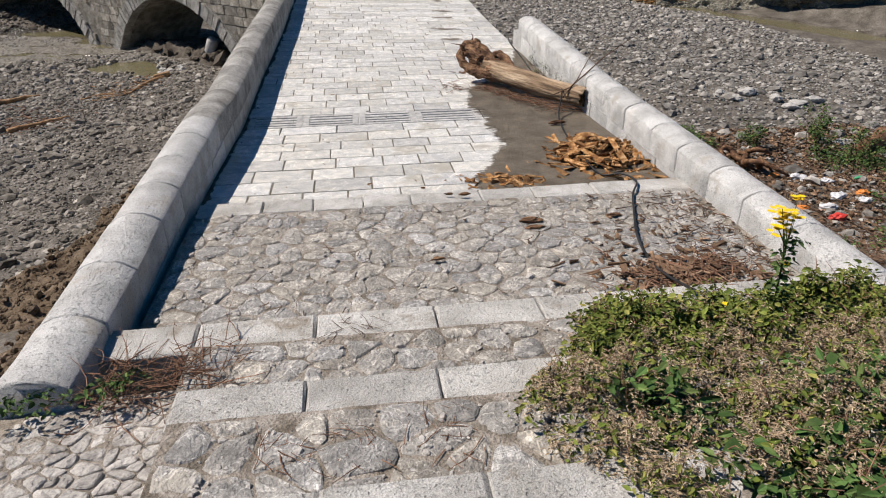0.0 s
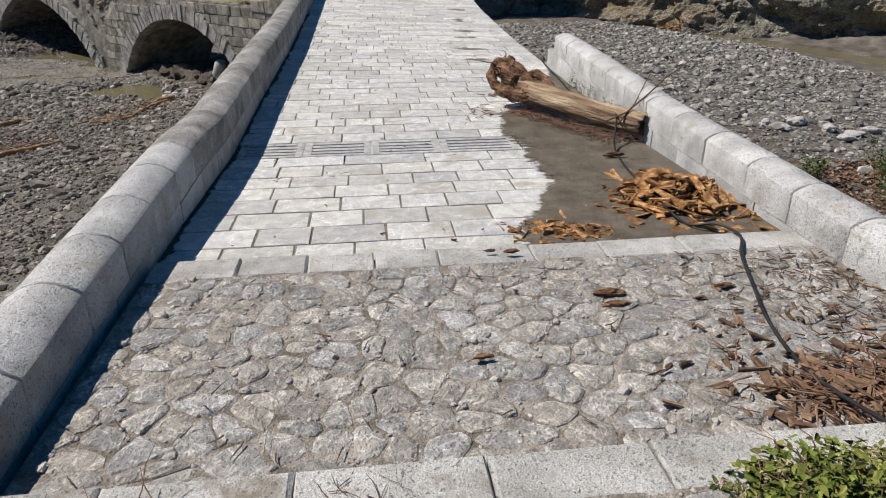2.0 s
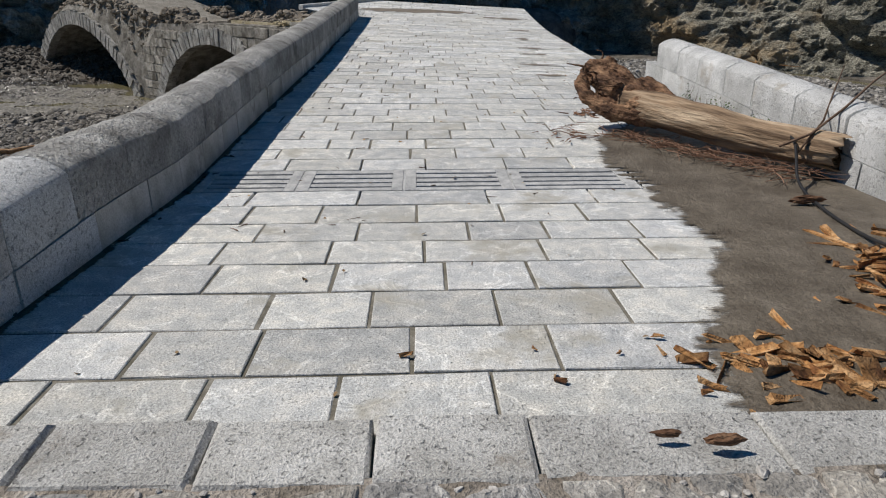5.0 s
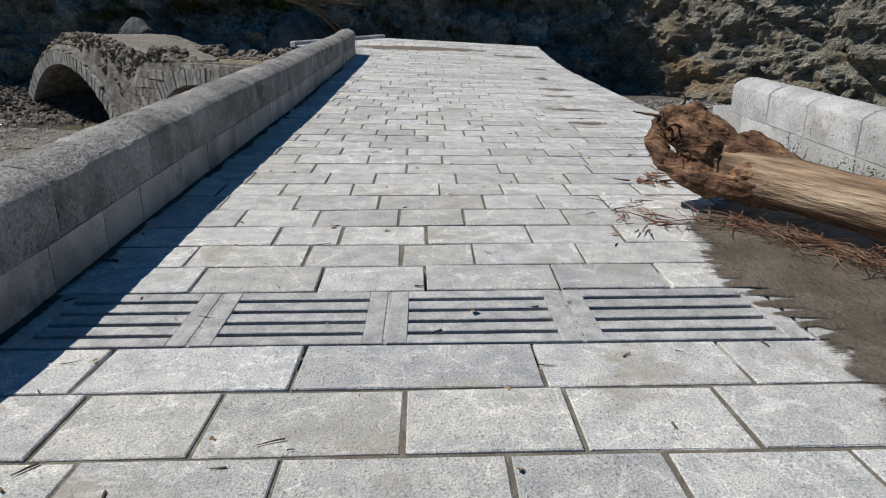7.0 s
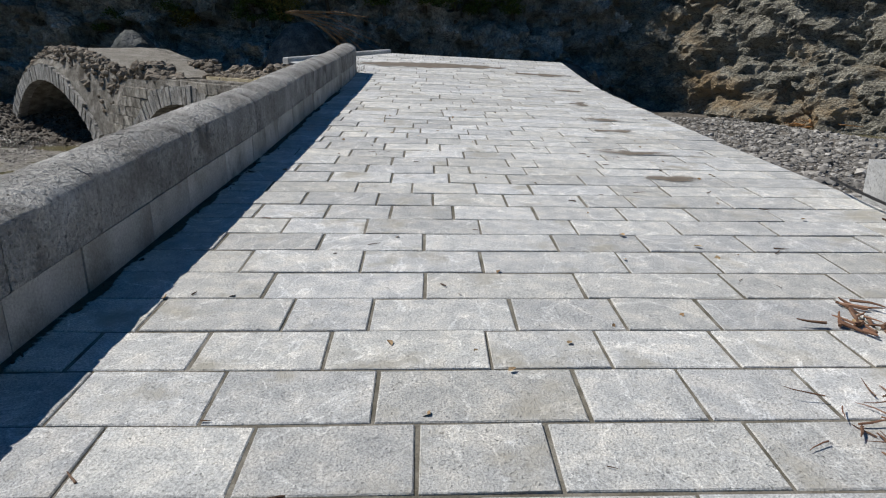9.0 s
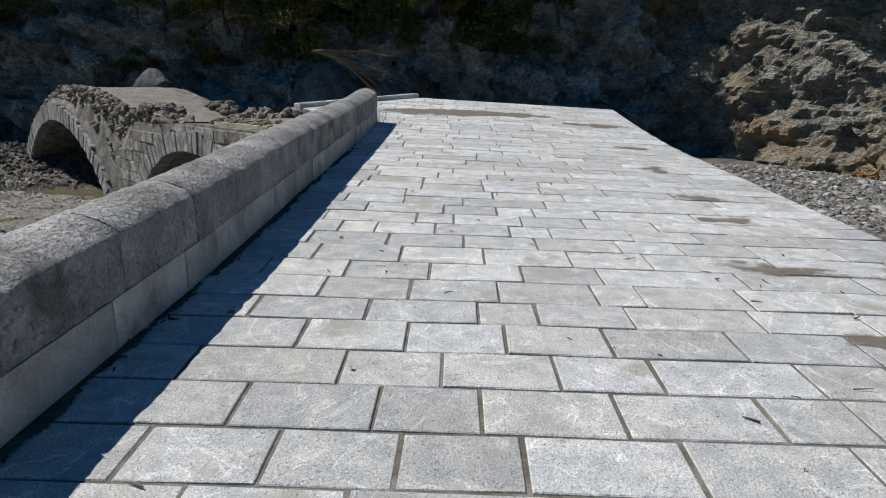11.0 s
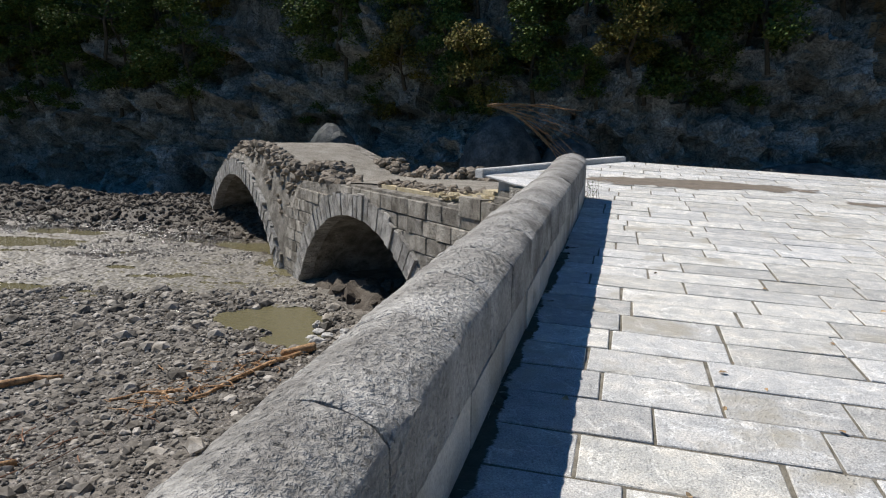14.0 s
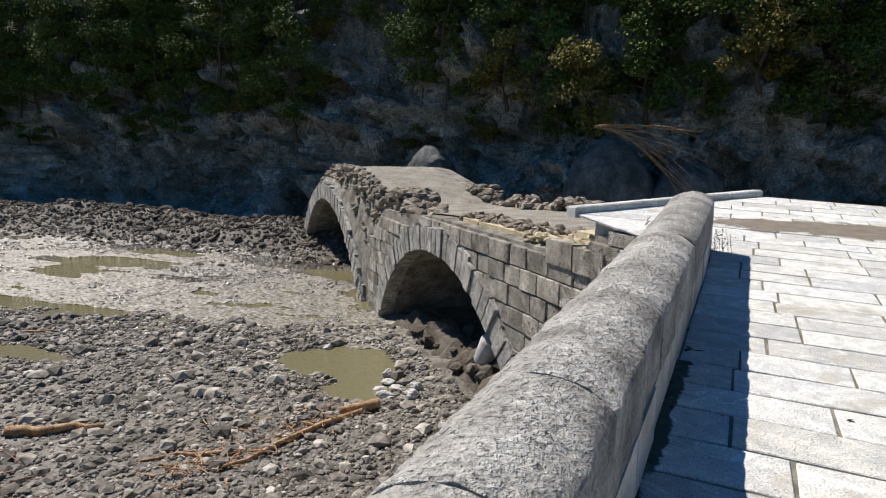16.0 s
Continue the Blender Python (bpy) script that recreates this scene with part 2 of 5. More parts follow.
DIRT = mat("loose_brown_earth", [(.085, .058, .036), (.15, .108, .07), (.23, .175, .125)], 3, 0.95, 1.0, 40, 0.35, vary="island", speck=0.4, bumpsize=.03, cells=18)
BOULDER = mat("blue_grey_boulder", [(.06, .068, .067), (.11, .118, .116), (.19, .192, .186)], 1.2, 0.85, 0.8, 8, speck=0.3, cells=3, bumpsize=0.1)
PALE = mat("pale_limestone_lump", [(.36, .35, .33), (.48, .47, .45)], 5, 0.85, 0.6, 30, speck=0.2)
TRASH = {k: mat(n, [c, tuple(min(1, q * 1.25) for q in c)], 6, 0.45, 0.4, 30, speck=0.15, spec=0.5) for k, n, c in (("TRASH_W", "white_plastic", (.55, .56, .58)), ("TRASH_R", "red_plastic", (.5, .04, .03)), ("TRASH_O", "orange_plastic", (.6, .2, .04)), ("TRASH_G", "green_plastic", (.03, .32, .14)))}


def leafmat(name, a, b, c):
    m = mat(name, [a, b, c], 3.0, 0.7, 0.15, 60, 0.5, vary="island", speck=0.15, spec=0.12)
    bs = m.node_tree.nodes["Principled BSDF"]
    bs.inputs["Subsurface Weight"].default_value = 0.0
    return m


LEAF = leafmat("bramble_leaf", (.035, .075, .022), (.065, .12, .035), (.13, .165, .055))
LEAF_Y = leafmat("yellow_green_leaf", (.065, .095, .018), (.13, .165, .035), (.25, .23, .07))
SEED = mat("dry_seed_heads", [(.24, .175, .11), (.36, .275, .185), (.50, .41, .30)], 5, 0.95, 0.2, 60, 0.4, vary="island")
FOREST = leafmat("forest_leaf", (.03, .06, .016), (.075, .125, .03), (.18, .195, .055))
# yellow of autumn trees, also used as the colour of sunlit crowns
FOREST_Y = leafmat("autumn_and_sunlit_leaf", (.09, .10, .02), (.16, .14, .035), (.22, .16, .05))
FLOWER = mat("yellow_petal", [(.75, .50, .01), (.85, .62, .03)], 8, 0.6, 0.1, 60, 0.15, vary="island", speck=0.1)
WATER = bpy.data.materials.new("muddy_water")
WATER.use_nodes = True
wb_ = WATER.node_tree
pb = wb_.nodes["Principled BSDF"]
pb.inputs["Base Color"].default_value = (.15, .135, .075, 1)
pb.inputs["Roughness"].default_value = 0.07
nz = wb_.nodes.new("ShaderNodeTexNoise")
nz.inputs["Scale"].default_value, nz.inputs["Detail"].default_value = 7.0, 5
bp = wb_.nodes.new("ShaderNodeBump")
bp.inputs["Strength"].default_value, bp.inputs["Distance"].default_value = 1.0, 0.035
wb_.links.new(wb_.nodes.new("ShaderNodeTexCoord").outputs["Object"], nz.inputs["Vector"])
wb_.links.new(nz.outputs["Fac"], bp.inputs["Height"])
wb_.links.new(bp.outputs[0], pb.inputs["Normal"])
RIFFLE = mat("rippling_shallow_water", [(.13, .12, .10), (.21, .195, .17)], 1.5, 0.56, 0.35, 12, spec=0.4, speck=0.35)


# ---- helpers of the scene ----
def pydata(name, verts, faces, material, parent=None, label="", smooth=False):
    me = bpy.data.meshes.new(name)
    me.from_pydata([tuple(v) for v in verts], [], faces)
    me.materials.append(material)
    if smooth:
        me.shade_smooth()
    ob = new(name, me)
    ob.parent = parent
    if label:
        ob["label"] = label
    return ob


def part(name, bm, material, parent, label="", smooth=False):
    me = bpy.data.meshes.new(name)
    bm.to_mesh(me)
    bm.free()
    me.materials.append(material)
    if smooth:
        me.shade_smooth()
    ob = new(name, me)
    ob.parent = parent
    if label:
        ob["label"] = label
    return ob


def empty(name, label, category, group="", kind=""):
    return tagged(new(name), label, category, group, kind)


def fbm(x, y, z=0.0, octaves=4):
    v, a = 0.0, 1.0
    for _ in range(octaves):
        v += a * noise.noise((x, y, z))
        x, y, z, a = x * 2.03, y * 2.03, z * 2.03, a * 0.5
    return v


def lerp_table(table):
    ks, vs = [a for a, _ in table], [b for _, b in table]
    return lambda t: float(np.interp(t, ks, vs))


def tube(path, radii, sides=8, rough=0.0, seed=0, ridge=0.0):
    """Vertices and faces of a bent, tapered, knotty stem."""
    verts, faces = [], []
    pts = [Vector(p) for p in path]
    for i, p in enumerate(pts):
        d = (pts[min(i + 1, len(pts) - 1)] - pts[max(i - 1, 0)]).normalized()
        a = d.cross(Vector((0, 0, 1)))
        a = a.normalized() if a.length > 1e-3 else Vector((1, 0, 0))
        b = d.cross(a)
        for k in range(sides):
            w = 2 * math.pi * k / sides
            r = radii[i] * (1 + rough * noise.noise((p.x * 4 + math.cos(w) * 1.3 + seed, p.y * 4 + math.sin(w) * 1.3, p.z * 4)) + ridge * noise.noise((math.cos(w) * 5 + seed, math.sin(w) * 5, i * 0.12)))
            verts.append(p + r * (a * math.cos(w) + b * math.sin(w)))
    for i in range(len(pts) - 1):
        for k in range(sides):
            q = (k + 1) % sides
            faces.append((i * sides + k, i * sides + q, (i + 1) * sides + q, (i + 1) * sides + k))
    faces.append(tuple(range(sides))[::-1])
    faces.append(tuple((len(pts) - 1) * sides + k for k in range(sides)))
    return verts, faces


def join(pieces):
    verts, faces = [], []
    for v, f in pieces:
        o = len(verts)
        verts += v
        faces += [tuple(i + o for i in q) for q in f]
    return verts, faces


def chunk(c, size, seed, spin=0.0):
    """One irregular, angular stone."""
    rnd = random.Random(seed)
    t = (1 + 5 ** 0.5) / 2
    base = [(-1, t, 0), (1, t, 0), (-1, -t, 0), (1, -t, 0), (0, -1, t), (0, 1, t), (0, -1, -t), (0, 1, -t), (t, 0, -1), (t, 0, 1), (-t, 0, -1), (-t, 0, 1)]
    fc = [(0, 11, 5), (0, 5, 1), (0, 1, 7), (0, 7, 10), (0, 10, 11), (1, 5, 9), (5, 11, 4), (11, 10, 2), (10, 7, 6), (7, 1, 8), (3, 9, 4), (3, 4, 2), (3, 2, 6), (3, 6, 8), (3, 8, 9), (4, 9, 5), (2, 4, 11), (6, 2, 10), (8, 6, 7), (9, 8, 1)]
    e = Euler((rnd.uniform(-.5, .5), rnd.uniform(-.5, .5), rnd.uniform(0, 6.3) if spin == 0 else spin)).to_matrix()
    vs = []
    for b in base:
        v = Vector(b).normalized() * rnd.uniform(0.75, 1.2)
        vs.append(Vector(c) + e @ Vector((v.x * size[0], v.y * size[1], v.z * size[2])))
    return vs, fc


def cuboid(p, ax, ay, az, cut=0.012, jitter=0.0, rnd=random):
    """A block from corner p along three edge vectors, with a chamfered top."""
    p, ax, ay, az = Vector(p), Vector(ax), Vector(ay), Vector(az)
    lx, ly, lz = ax.length, ay.length, az.length

    def at(a, b, c):
        return p + ax * a + ay * b + az * c + Vector([rnd.uniform(-jitter, jitter) for _ in range(3)])
    cx, cy, cz = cut / lx, cut / ly, cut / lz
    vs = [at(0, 0, 0), at(1, 0, 0), at(1, 1, 0), at(0, 1, 0), at(0, 0, 1 - cz), at(1, 0, 1 - cz), at(1, 1, 1 - cz), at(0, 1, 1 - cz), at(cx, cy, 1), at(1 - cx, cy, 1), at(1 - cx, 1 - cy, 1), at(cx, 1 - cy, 1)]
    fs = [(3, 2, 1, 0), (0, 1, 5, 4), (1, 2, 6, 5), (2, 3, 7, 6), (3, 0, 4, 7), (4, 5, 9, 8), (5, 6, 10, 9), (6, 7, 11, 10), (7, 4, 8, 11), (8, 9, 10, 11)]
    return vs, fs


def leaves(count, spot, size, seed, up=.6, fold=.25, wide=(.28, .42)):
    """Many small folded, drooping leaves: six corners each."""
    r = np.random.RandomState(seed)
    c = spot(r, count)
    a = r.uniform(0, 6.283, count)
    d = np.stack([np.cos(a), np.sin(a), r.uniform(-.7, .5, count)], 1)
    d /= np.linalg.norm(d, axis=1)[:, None]
    nrm = np.stack([r.normal(0, .5, count), r.normal(0, .5, count), up + r.uniform(0, .6, count)], 1)
    s = np.cross(d, nrm)
    s /= np.linalg.norm(s, axis=1)[:, None] + 1e-6
    nn = np.cross(s, d)
    L = r.uniform(size[0], size[1], count)[:, None]
    w = L * r.uniform(wide[0], wide[1], count)[:, None]
    side = [c + d * L * q + sg * s * w * b + nn * (fold * w * b - .25 * L * q * q) for q, b, sg in ((.3, .95, 1), (.65, .75, 1), (.65, .75, -1), (.3, .95, -1))]
    v = np.stack([c, side[0], side[1], c + d * L - nn * .25 * L, side[2], side[3]], 1).reshape(-1, 3)
    o = 6 * np.arange(count)[:, None]
    f = np.concatenate([o + np.array([[0, 1, 2]]), o + np.array([[0, 2, 3]]), o + np.array([[0, 3, 4]]), o + np.array([[0, 4, 5]])], 0)
    return v, f


def cloud(name, parent, material, count, spot, size, seed, label="", up=.6, wide=(.28, .42)):
    v, f = leaves(count, spot, size, seed, up, wide=wide)
    me = bpy.data.meshes.new(name)
    me.from_pydata(v, [], f)
    me.materials.append(material)
    ob = new(name, me)
    ob.parent = parent
    tagged(ob, kind="stuff")
    if label:
        ob["label"] = label
    return ob


# ---- plan: heights of the roadway and of the river bed ----
PROFILE = lerp_table([(6.8, -1.25), (7.4, -1.265), (9, -1.32), (11, -1.385), (12.7, -1.31), (14.6, -1.25), (15.7, -1.20), (18.1, -1.12), (19.8, -1.06), (20.4, -1.03), (24.5, -.89), (26.2, -.83), (27.5, -.75), (30, -.55), (33, -.27), (40, .1)])
CROSS = lerp_table([(12, 0), (20, .03), (33, .055)])
XIN = lerp_table([(3, -1.94), (6.8, -1.93), (8.3, -1.91), (10.5, -1.87), (14, -1.84), (18, -1.74), (28, -1.72)])
XRIGHT = lerp_table([(6, 3.99), (16.4, 4.02), (21, 4.05), (32.6, 4.38)])


def road(x, y):
    return (PROFILE(y - .2) + PROFILE(y) + PROFILE(y + .2)) / 3 - CROSS(y) * (x + .3)


def smooth(a, b, t):
    t = min(1, max(0, (t - a) / (b - a)))
    return t * t * (3 - 2 * t)


def bump_at(x, y, cx, cy, rx, ry):
    return math.exp(-((x - cx) / rx) ** 2 - ((y - cy) / ry) ** 2)


def bed(x, y):
    """Height of the river bed and its banks."""
    z = -4.86 + 0.28 * smooth(3, 12, x) + 0.10 * fbm(x * .16, y * .16) + 0.09 * fbm(x * .7, y * .7, 3)
    z -= 0.34 * bump_at(x, y, -10.9, 33.5, 1.7, 1.3) + 0.30 * bump_at(x, y, -9.2, 31.8, 1.0, .9) + 0.25 * bump_at(x, y, -18.5, 30.3, 2.0, .6)
    z -= 0.17 * smooth(34.0, 37, y - .25 * (x + 14)) * smooth(-9, -13, x) * smooth(62, 52, y)
    z -= 0.15 * smooth(46, 50, y) * smooth(-12, -20, x)
    z += (1.5 + .2 * smooth(-18, -44, x)) * math.exp(-((y - 50.5 ) / 3.0) ** 2) * smooth(-14, -21, x) * (1 + .25 * fbm(x * .25, y * .25, 9))
    foot = 27 - (y - 50) * .38
    z -= 0.55 * math.exp(-((x - foot + 4.0) / 2.2) ** 2) * smooth(25, 35, y)
    z += .7 * smooth(-2.0, 1.0, x - foot) * smooth(25, 32, y)
    z += 0.35 * bump_at(x, y, 12, 22, 5, 3)
    bank = -1.5 + 0.25 * max(-8, 2 - y) * -0.2 + 0.25 * fbm(x * .4, y * .4, 5)
    w = smooth(12.5, 2.5, y + .8 * fbm(x * .2, y * .2, 7))
    z = z * (1 - w) + bank * w
    if y < 2:
        z += 0.28 * min(8, 2 - y)
    return z


# ---- ground, water ----
def axis(lo, hi, step, far):
    a = list(np.arange(lo, hi + 1e-6, step))
    d, left, right = step * 1.6, [], []
    while d < far:
        left.append(lo - d)
        right.append(hi + d)
        d *= 1.55
    return sorted(left) + a + right


gx, gy = axis(-48, 40, 0.4, 900), axis(-6, 66, 0.4, 900)
gv, gf = [], []
for y in gy:
    for x in gx:
        z = bed(max(-90, min(90, x)), max(-12, min(90, y)))
        if -2.1 < x < 4.2 and y < 32.5:
            z = min(z, -2.4)
        gv.append((x, y, z))
W = len(gx)
for j in range(len(gy) - 1):
    for i in range(W - 1):
        gf.append((j * W + i, j * W + i + 1, (j + 1) * W + i + 1, (j + 1) * W + i))
tagged(pydata("ground", gv, gf, GRAVEL, smooth=True), "grey-brown gravel river bed with muddy banks", "ground", kind="structure")
tagged(pydata("water", [(-140, 24, -4.99), (45, 24, -4.99), (45, 90, -4.99), (-140, 90, -4.99)], [(0, 1, 2, 3)], WATER), "shallow olive-brown muddy river water and puddles", "water", kind="structure")

# rippling film of water over the shoals
rs = np.random.RandomState(3)
rxs, rys = np.arange(-46, -9.5, .08), np.arange(34.4, 47.0, .08)
rv, rf, wet = [], [], []
for y in rys:
    for x in rxs:
        b = bed(x, y)
        film = min(.55, y - 35.4 - .25 * (x + 14) + .9 * fbm(x * .35, y * .35, 2), (44.6 - y) * .5, (25.4 - x - y) * .8) + .15 + 2.7 * fbm(x * .12, y * .38, 6) + .8 * fbm(x * .4, y * 1.2, 8)
        wet.append(film > .0 and b < -4.80)
        rv.append((x, y, max(-4.982, b + .012) + rs.normal(0, .014)))
W = len(rxs)
for j in range(len(rys) - 1):
    for i in range(W - 1):
        q = j * W + i
        if wet[q] and wet[q + 1] and wet[q + W] and wet[q + W + 1]:
            rf.append((q, q + 1, q + W + 1, q + W))
tagged(pydata("water_riffles", rv, rf, RIFFLE), "glittering shallow water rippling over the pebble shoals", "water", kind="structure")


# ---- roadway body, parapets ----
def ribbon_body():
    """The solid body that carries the roadway."""
    ys = list(np.arange(6.9, 27.81, .5)) + [28.6, 29.4, 30.2, 31.0, 31.8, 32.5]
    v, f = [], []
    for y in ys:
        xl = XIN(y) - .42 if y < 27.9 else 25.98 - y + (0.0 if y < 29.5 else (y - 29.5) * 1.86)
        xr = XRIGHT(y) + (.42 if y < 16.4 else 0)
        for x in (xl, xr):
            v.append((x, y, road(x, y) - (.34 if 10.8 < y < 11.5 else .03)))
            v.append((x, y, -6.0))
    for i in range(len(ys) - 1):
        a, b = i * 4, i * 4 + 4
        f += [(a, a + 2, b + 2, b), (a + 1, a, b, b + 1), (a + 2, a + 3, b + 3, b + 2)]
    n = len(v)
    f += [(0, 1, 3, 2), (n - 4, n - 2, n - 1, n - 3)]
    return v, f


v, f = ribbon_body()
body = tagged(pydata("bridge_body", v, f, LIMEBASE), "stone-faced body of the ramped bridge approach", "bridge body", kind="structure")

LEFT_TOP = lerp_table([(3.4, -.84), (4.4, -.84), (6, -.81), (8, -.77), (10, -.75)])
RIGHT_TOP = lerp_table([(2.5, -.93), (3.5, -.91), (5, -.88), (6.7, -.85), (10.6, -.80), (13, -.68), (15.6, -.58), (17, -.53)])


def left_top(y):
    return LEFT_TOP(y) * smooth(10, 8, y) + (road(-1.8, y) + .605) * (1 - smooth(10, 8, y))


def cap_profile(width, drop, rise):
    """Outline across a parapet: from the inner foot over the rounded top to the outer foot."""
    out = [(0, -drop), (0, -.2), (0, -.012), (.008, 0)]
    for k in range(1, 10):
        q = k / 10
        out.append((width * q, rise * (1 - (2 * q - 1) ** 2)))
    return out + [(width - .008, 0), (width, -.012), (width, -drop - .05)]


def parapet_block(name, parent, material, y0, y1, xin, ztop, side, width, drop, rise, rough, seed):
    prof = cap_profile(width, drop, rise)
    n = len(prof)
    segs = max(3, int((y1 - y0) / .06)) if rough > .008 else 4
    ys = [y0, y0 + .012] + [y0 + (y1 - y0) * k / segs for k in range(1, segs)] + [y1 - .012, y1]
    v, f = [], []
    off = random.Random(seed).uniform(-.006, .006)
    for i, y in enumerate(ys):
        edge = (.006 if rough > .008 else .011) if i in (0, len(ys) - 1) else 0.0
        for a, h in prof:
            wob = rough * fbm(a * 12 + seed * 3, y * 9, h * 12, 3) if rough else 0
            aa = a + (edge if a < width / 2 else -edge) + (wob if a > .25 * width else -wob)
            v.append((xin(y) + side * (aa + off), y, ztop(y) + h + (wob - edge if h > -.1 else 0)))
    for i in range(len(ys) - 1):
        for k in range(n - 1):
            q = (i * n + k, i * n + k + 1, (i + 1) * n + k + 1, (i + 1) * n + k)
            f.append(q if side < 0 else q[::-1])
    ends = [tuple(range(n))[::-1], tuple((len(ys) - 1) * n + k for k in range(n))]
    f += ends if side < 0 else [e[::-1] for e in ends]
    ob = pydata(name, v, f, material, parent, smooth=True)
    ob.data.set_sharp_from_angle(angle=math.radians(42))
    return ob


def base_block(parent, material, y0, y1, xin, zlow, ztop, side, width, seed):
    r = random.Random(seed)
    p = r.uniform(-.004, .008)
    x0, x1 = xin(y0), xin(y1)
    w = width - .03
    v = []
    g = .006
    for (y, x) in ((y0 + g, x0), (y1 - g, x1)):
        for a in (-p, w):
            for z in (zlow(y), ztop(y) - .006):
                v.append((x + side * a, y, z))
    f = [(0, 1, 3, 2), (4, 6, 7, 5), (0, 4, 5, 1), (2, 3, 7, 6), (1, 5, 7, 3)]
    if side > 0:
        f = [q[::-1] for q in f]
    return pydata("stone_block", v, f, material, parent)


def parapet(name, label, y0, y1, xin, top, low, side, width, drop, rise, cap_len, base_len, style, seed, cap_end=None):
    wall = empty(name, label, "parapet wall", kind="structure")
    r = random.Random(seed)
    y = y0
    k = 0
    while y < (cap_end or y1) - .05:
        e = min(cap_end or y1, y + r.uniform(*cap_len))
        if (cap_end or y1) - e < .3:
            e = cap_end or y1
        m, rough = style(y)
        parapet_block("coping_stone", wall, m, y + .004, e - .004, xin, top, side, width, drop, rise, rough, seed * 100 + k)
        y, k = e, k + 1
    y = y0
    while y < y1 - .05:
        e = min(y1, y + r.uniform(*base_len))
        if y1 - e < .25:
            e = y1
        base_block(wall, CREAM if side > 0 else (CREAM if y < 9 else LIMEBASE), y, e, xin, low, lambda q: top(q) - drop, side, width, seed * 200 + k)
        y, k = e, k + 1
    return wall


left = parapet("parapet_left", "long weathered grey limestone parapet with rounded coping, paler at its lower end", 3.55, 28.0, XIN, left_top, lambda y: -6.0 if y > 7 else -3.0, -1, .50, .32, .10, (.62, .95), (.55, .95), lambda y: (CREAM, .006) if y < 9.1 else (OLDSTONE, .010), 11)
right = parapet("parapet_right", "white new limestone parapet with rounded coping blocks", 2.4, 16.45, XRIGHT, RIGHT_TOP, lambda y: -5.5, 1, .46, .32, .085, (.72, 1.0), (.8, 1.1), lambda y: (CREAM, .004), 12, 15.95)

# ---- steps ----
steps = empty("entrance_steps", "broad shallow cobbled steps with pale limestone nosings", "steps", kind="structure")
TERRACES = [(4.40, 6.90, lambda y: -1.13 - (y - 4.4) * .022), (3.34, 4.04, lambda y: -.92 - (y - 3.34) * .04), (2.22, 3.0, lambda y: -.71 - (y - 2.22) * .04), (1.0, 1.9, lambda y: -.48 - (y - 1.0) * .03)]
NOSES = [(6.88, 7.24, -1.17, -1.86, 4.0, -1.6), (4.02, 4.40, -.95, -2.0, 3.96, -1.5), (2.98, 3.34, -.74, -1.22, 3.96, -1.3), (1.86, 2.22, -.52, -.85, 3.96, -1.1), (.7, 1.02, -.3, -.9, 3.96, -.9)]
XSTART = {4.40: -1.86, 3.34: -1.3, 2.22: -1.2, 1.0: -.95}
for y0, y1, zf in TERRACES:
    xa = XSTART[y0]
    v, f = [], []
    ys = np.linspace(y0 - .02, y1 + .02, 24)
    xs = np.linspace(xa, 4.0, 90)
    for y in ys:
        for x in xs:
            v.append((x, y, zf(y) + .006 + .010 * fbm(x * 5, y * 5, 2)))
    for j in range(len(ys) - 1):
        for i in range(len(xs) - 1):
            q = j * len(xs) + i
            f.append((q, q + 1, q + len(xs) + 1, q + len(xs)))
    v2, f2 = cuboid((xa, y0 - .02, -3), (4 - xa, 0, 0), (0, y1 - y0 + .04, 0), (0, 0, 3 + zf(y1) - .06))
    pydata("tread_bed", *join([(v, f), (v2, f2)]), SOILJOINT, steps)
v, f = cuboid((-1.0, -14, -3), (5.0, 0, 0), (0, 14.8, 0), (0, 0, 2.85))
pydata("upper_landing", v, f, SOILJOINT, steps)
for k, (y0, y1, z, xa, xb, zb) in enumerate(NOSES):
    r = random.Random(40 + k)
    x = xa
    while x < xb - .05:
        e = min(xb, x + r.uniform(.55, .95))
        if xb - e < .3:
            e = xb
        dz = r.uniform(-.006, .006)
        v, f = cuboid((x + .003, y0 + r.uniform(-.005, .005), zb), (e - x - .006, r.uniform(-.006, .006), 0), (0, y1 - y0, 0), (0, 0, z + dz - zb), .018, .006, r)
        pydata("nosing_block", v, f, NOSE, steps)
        x = e


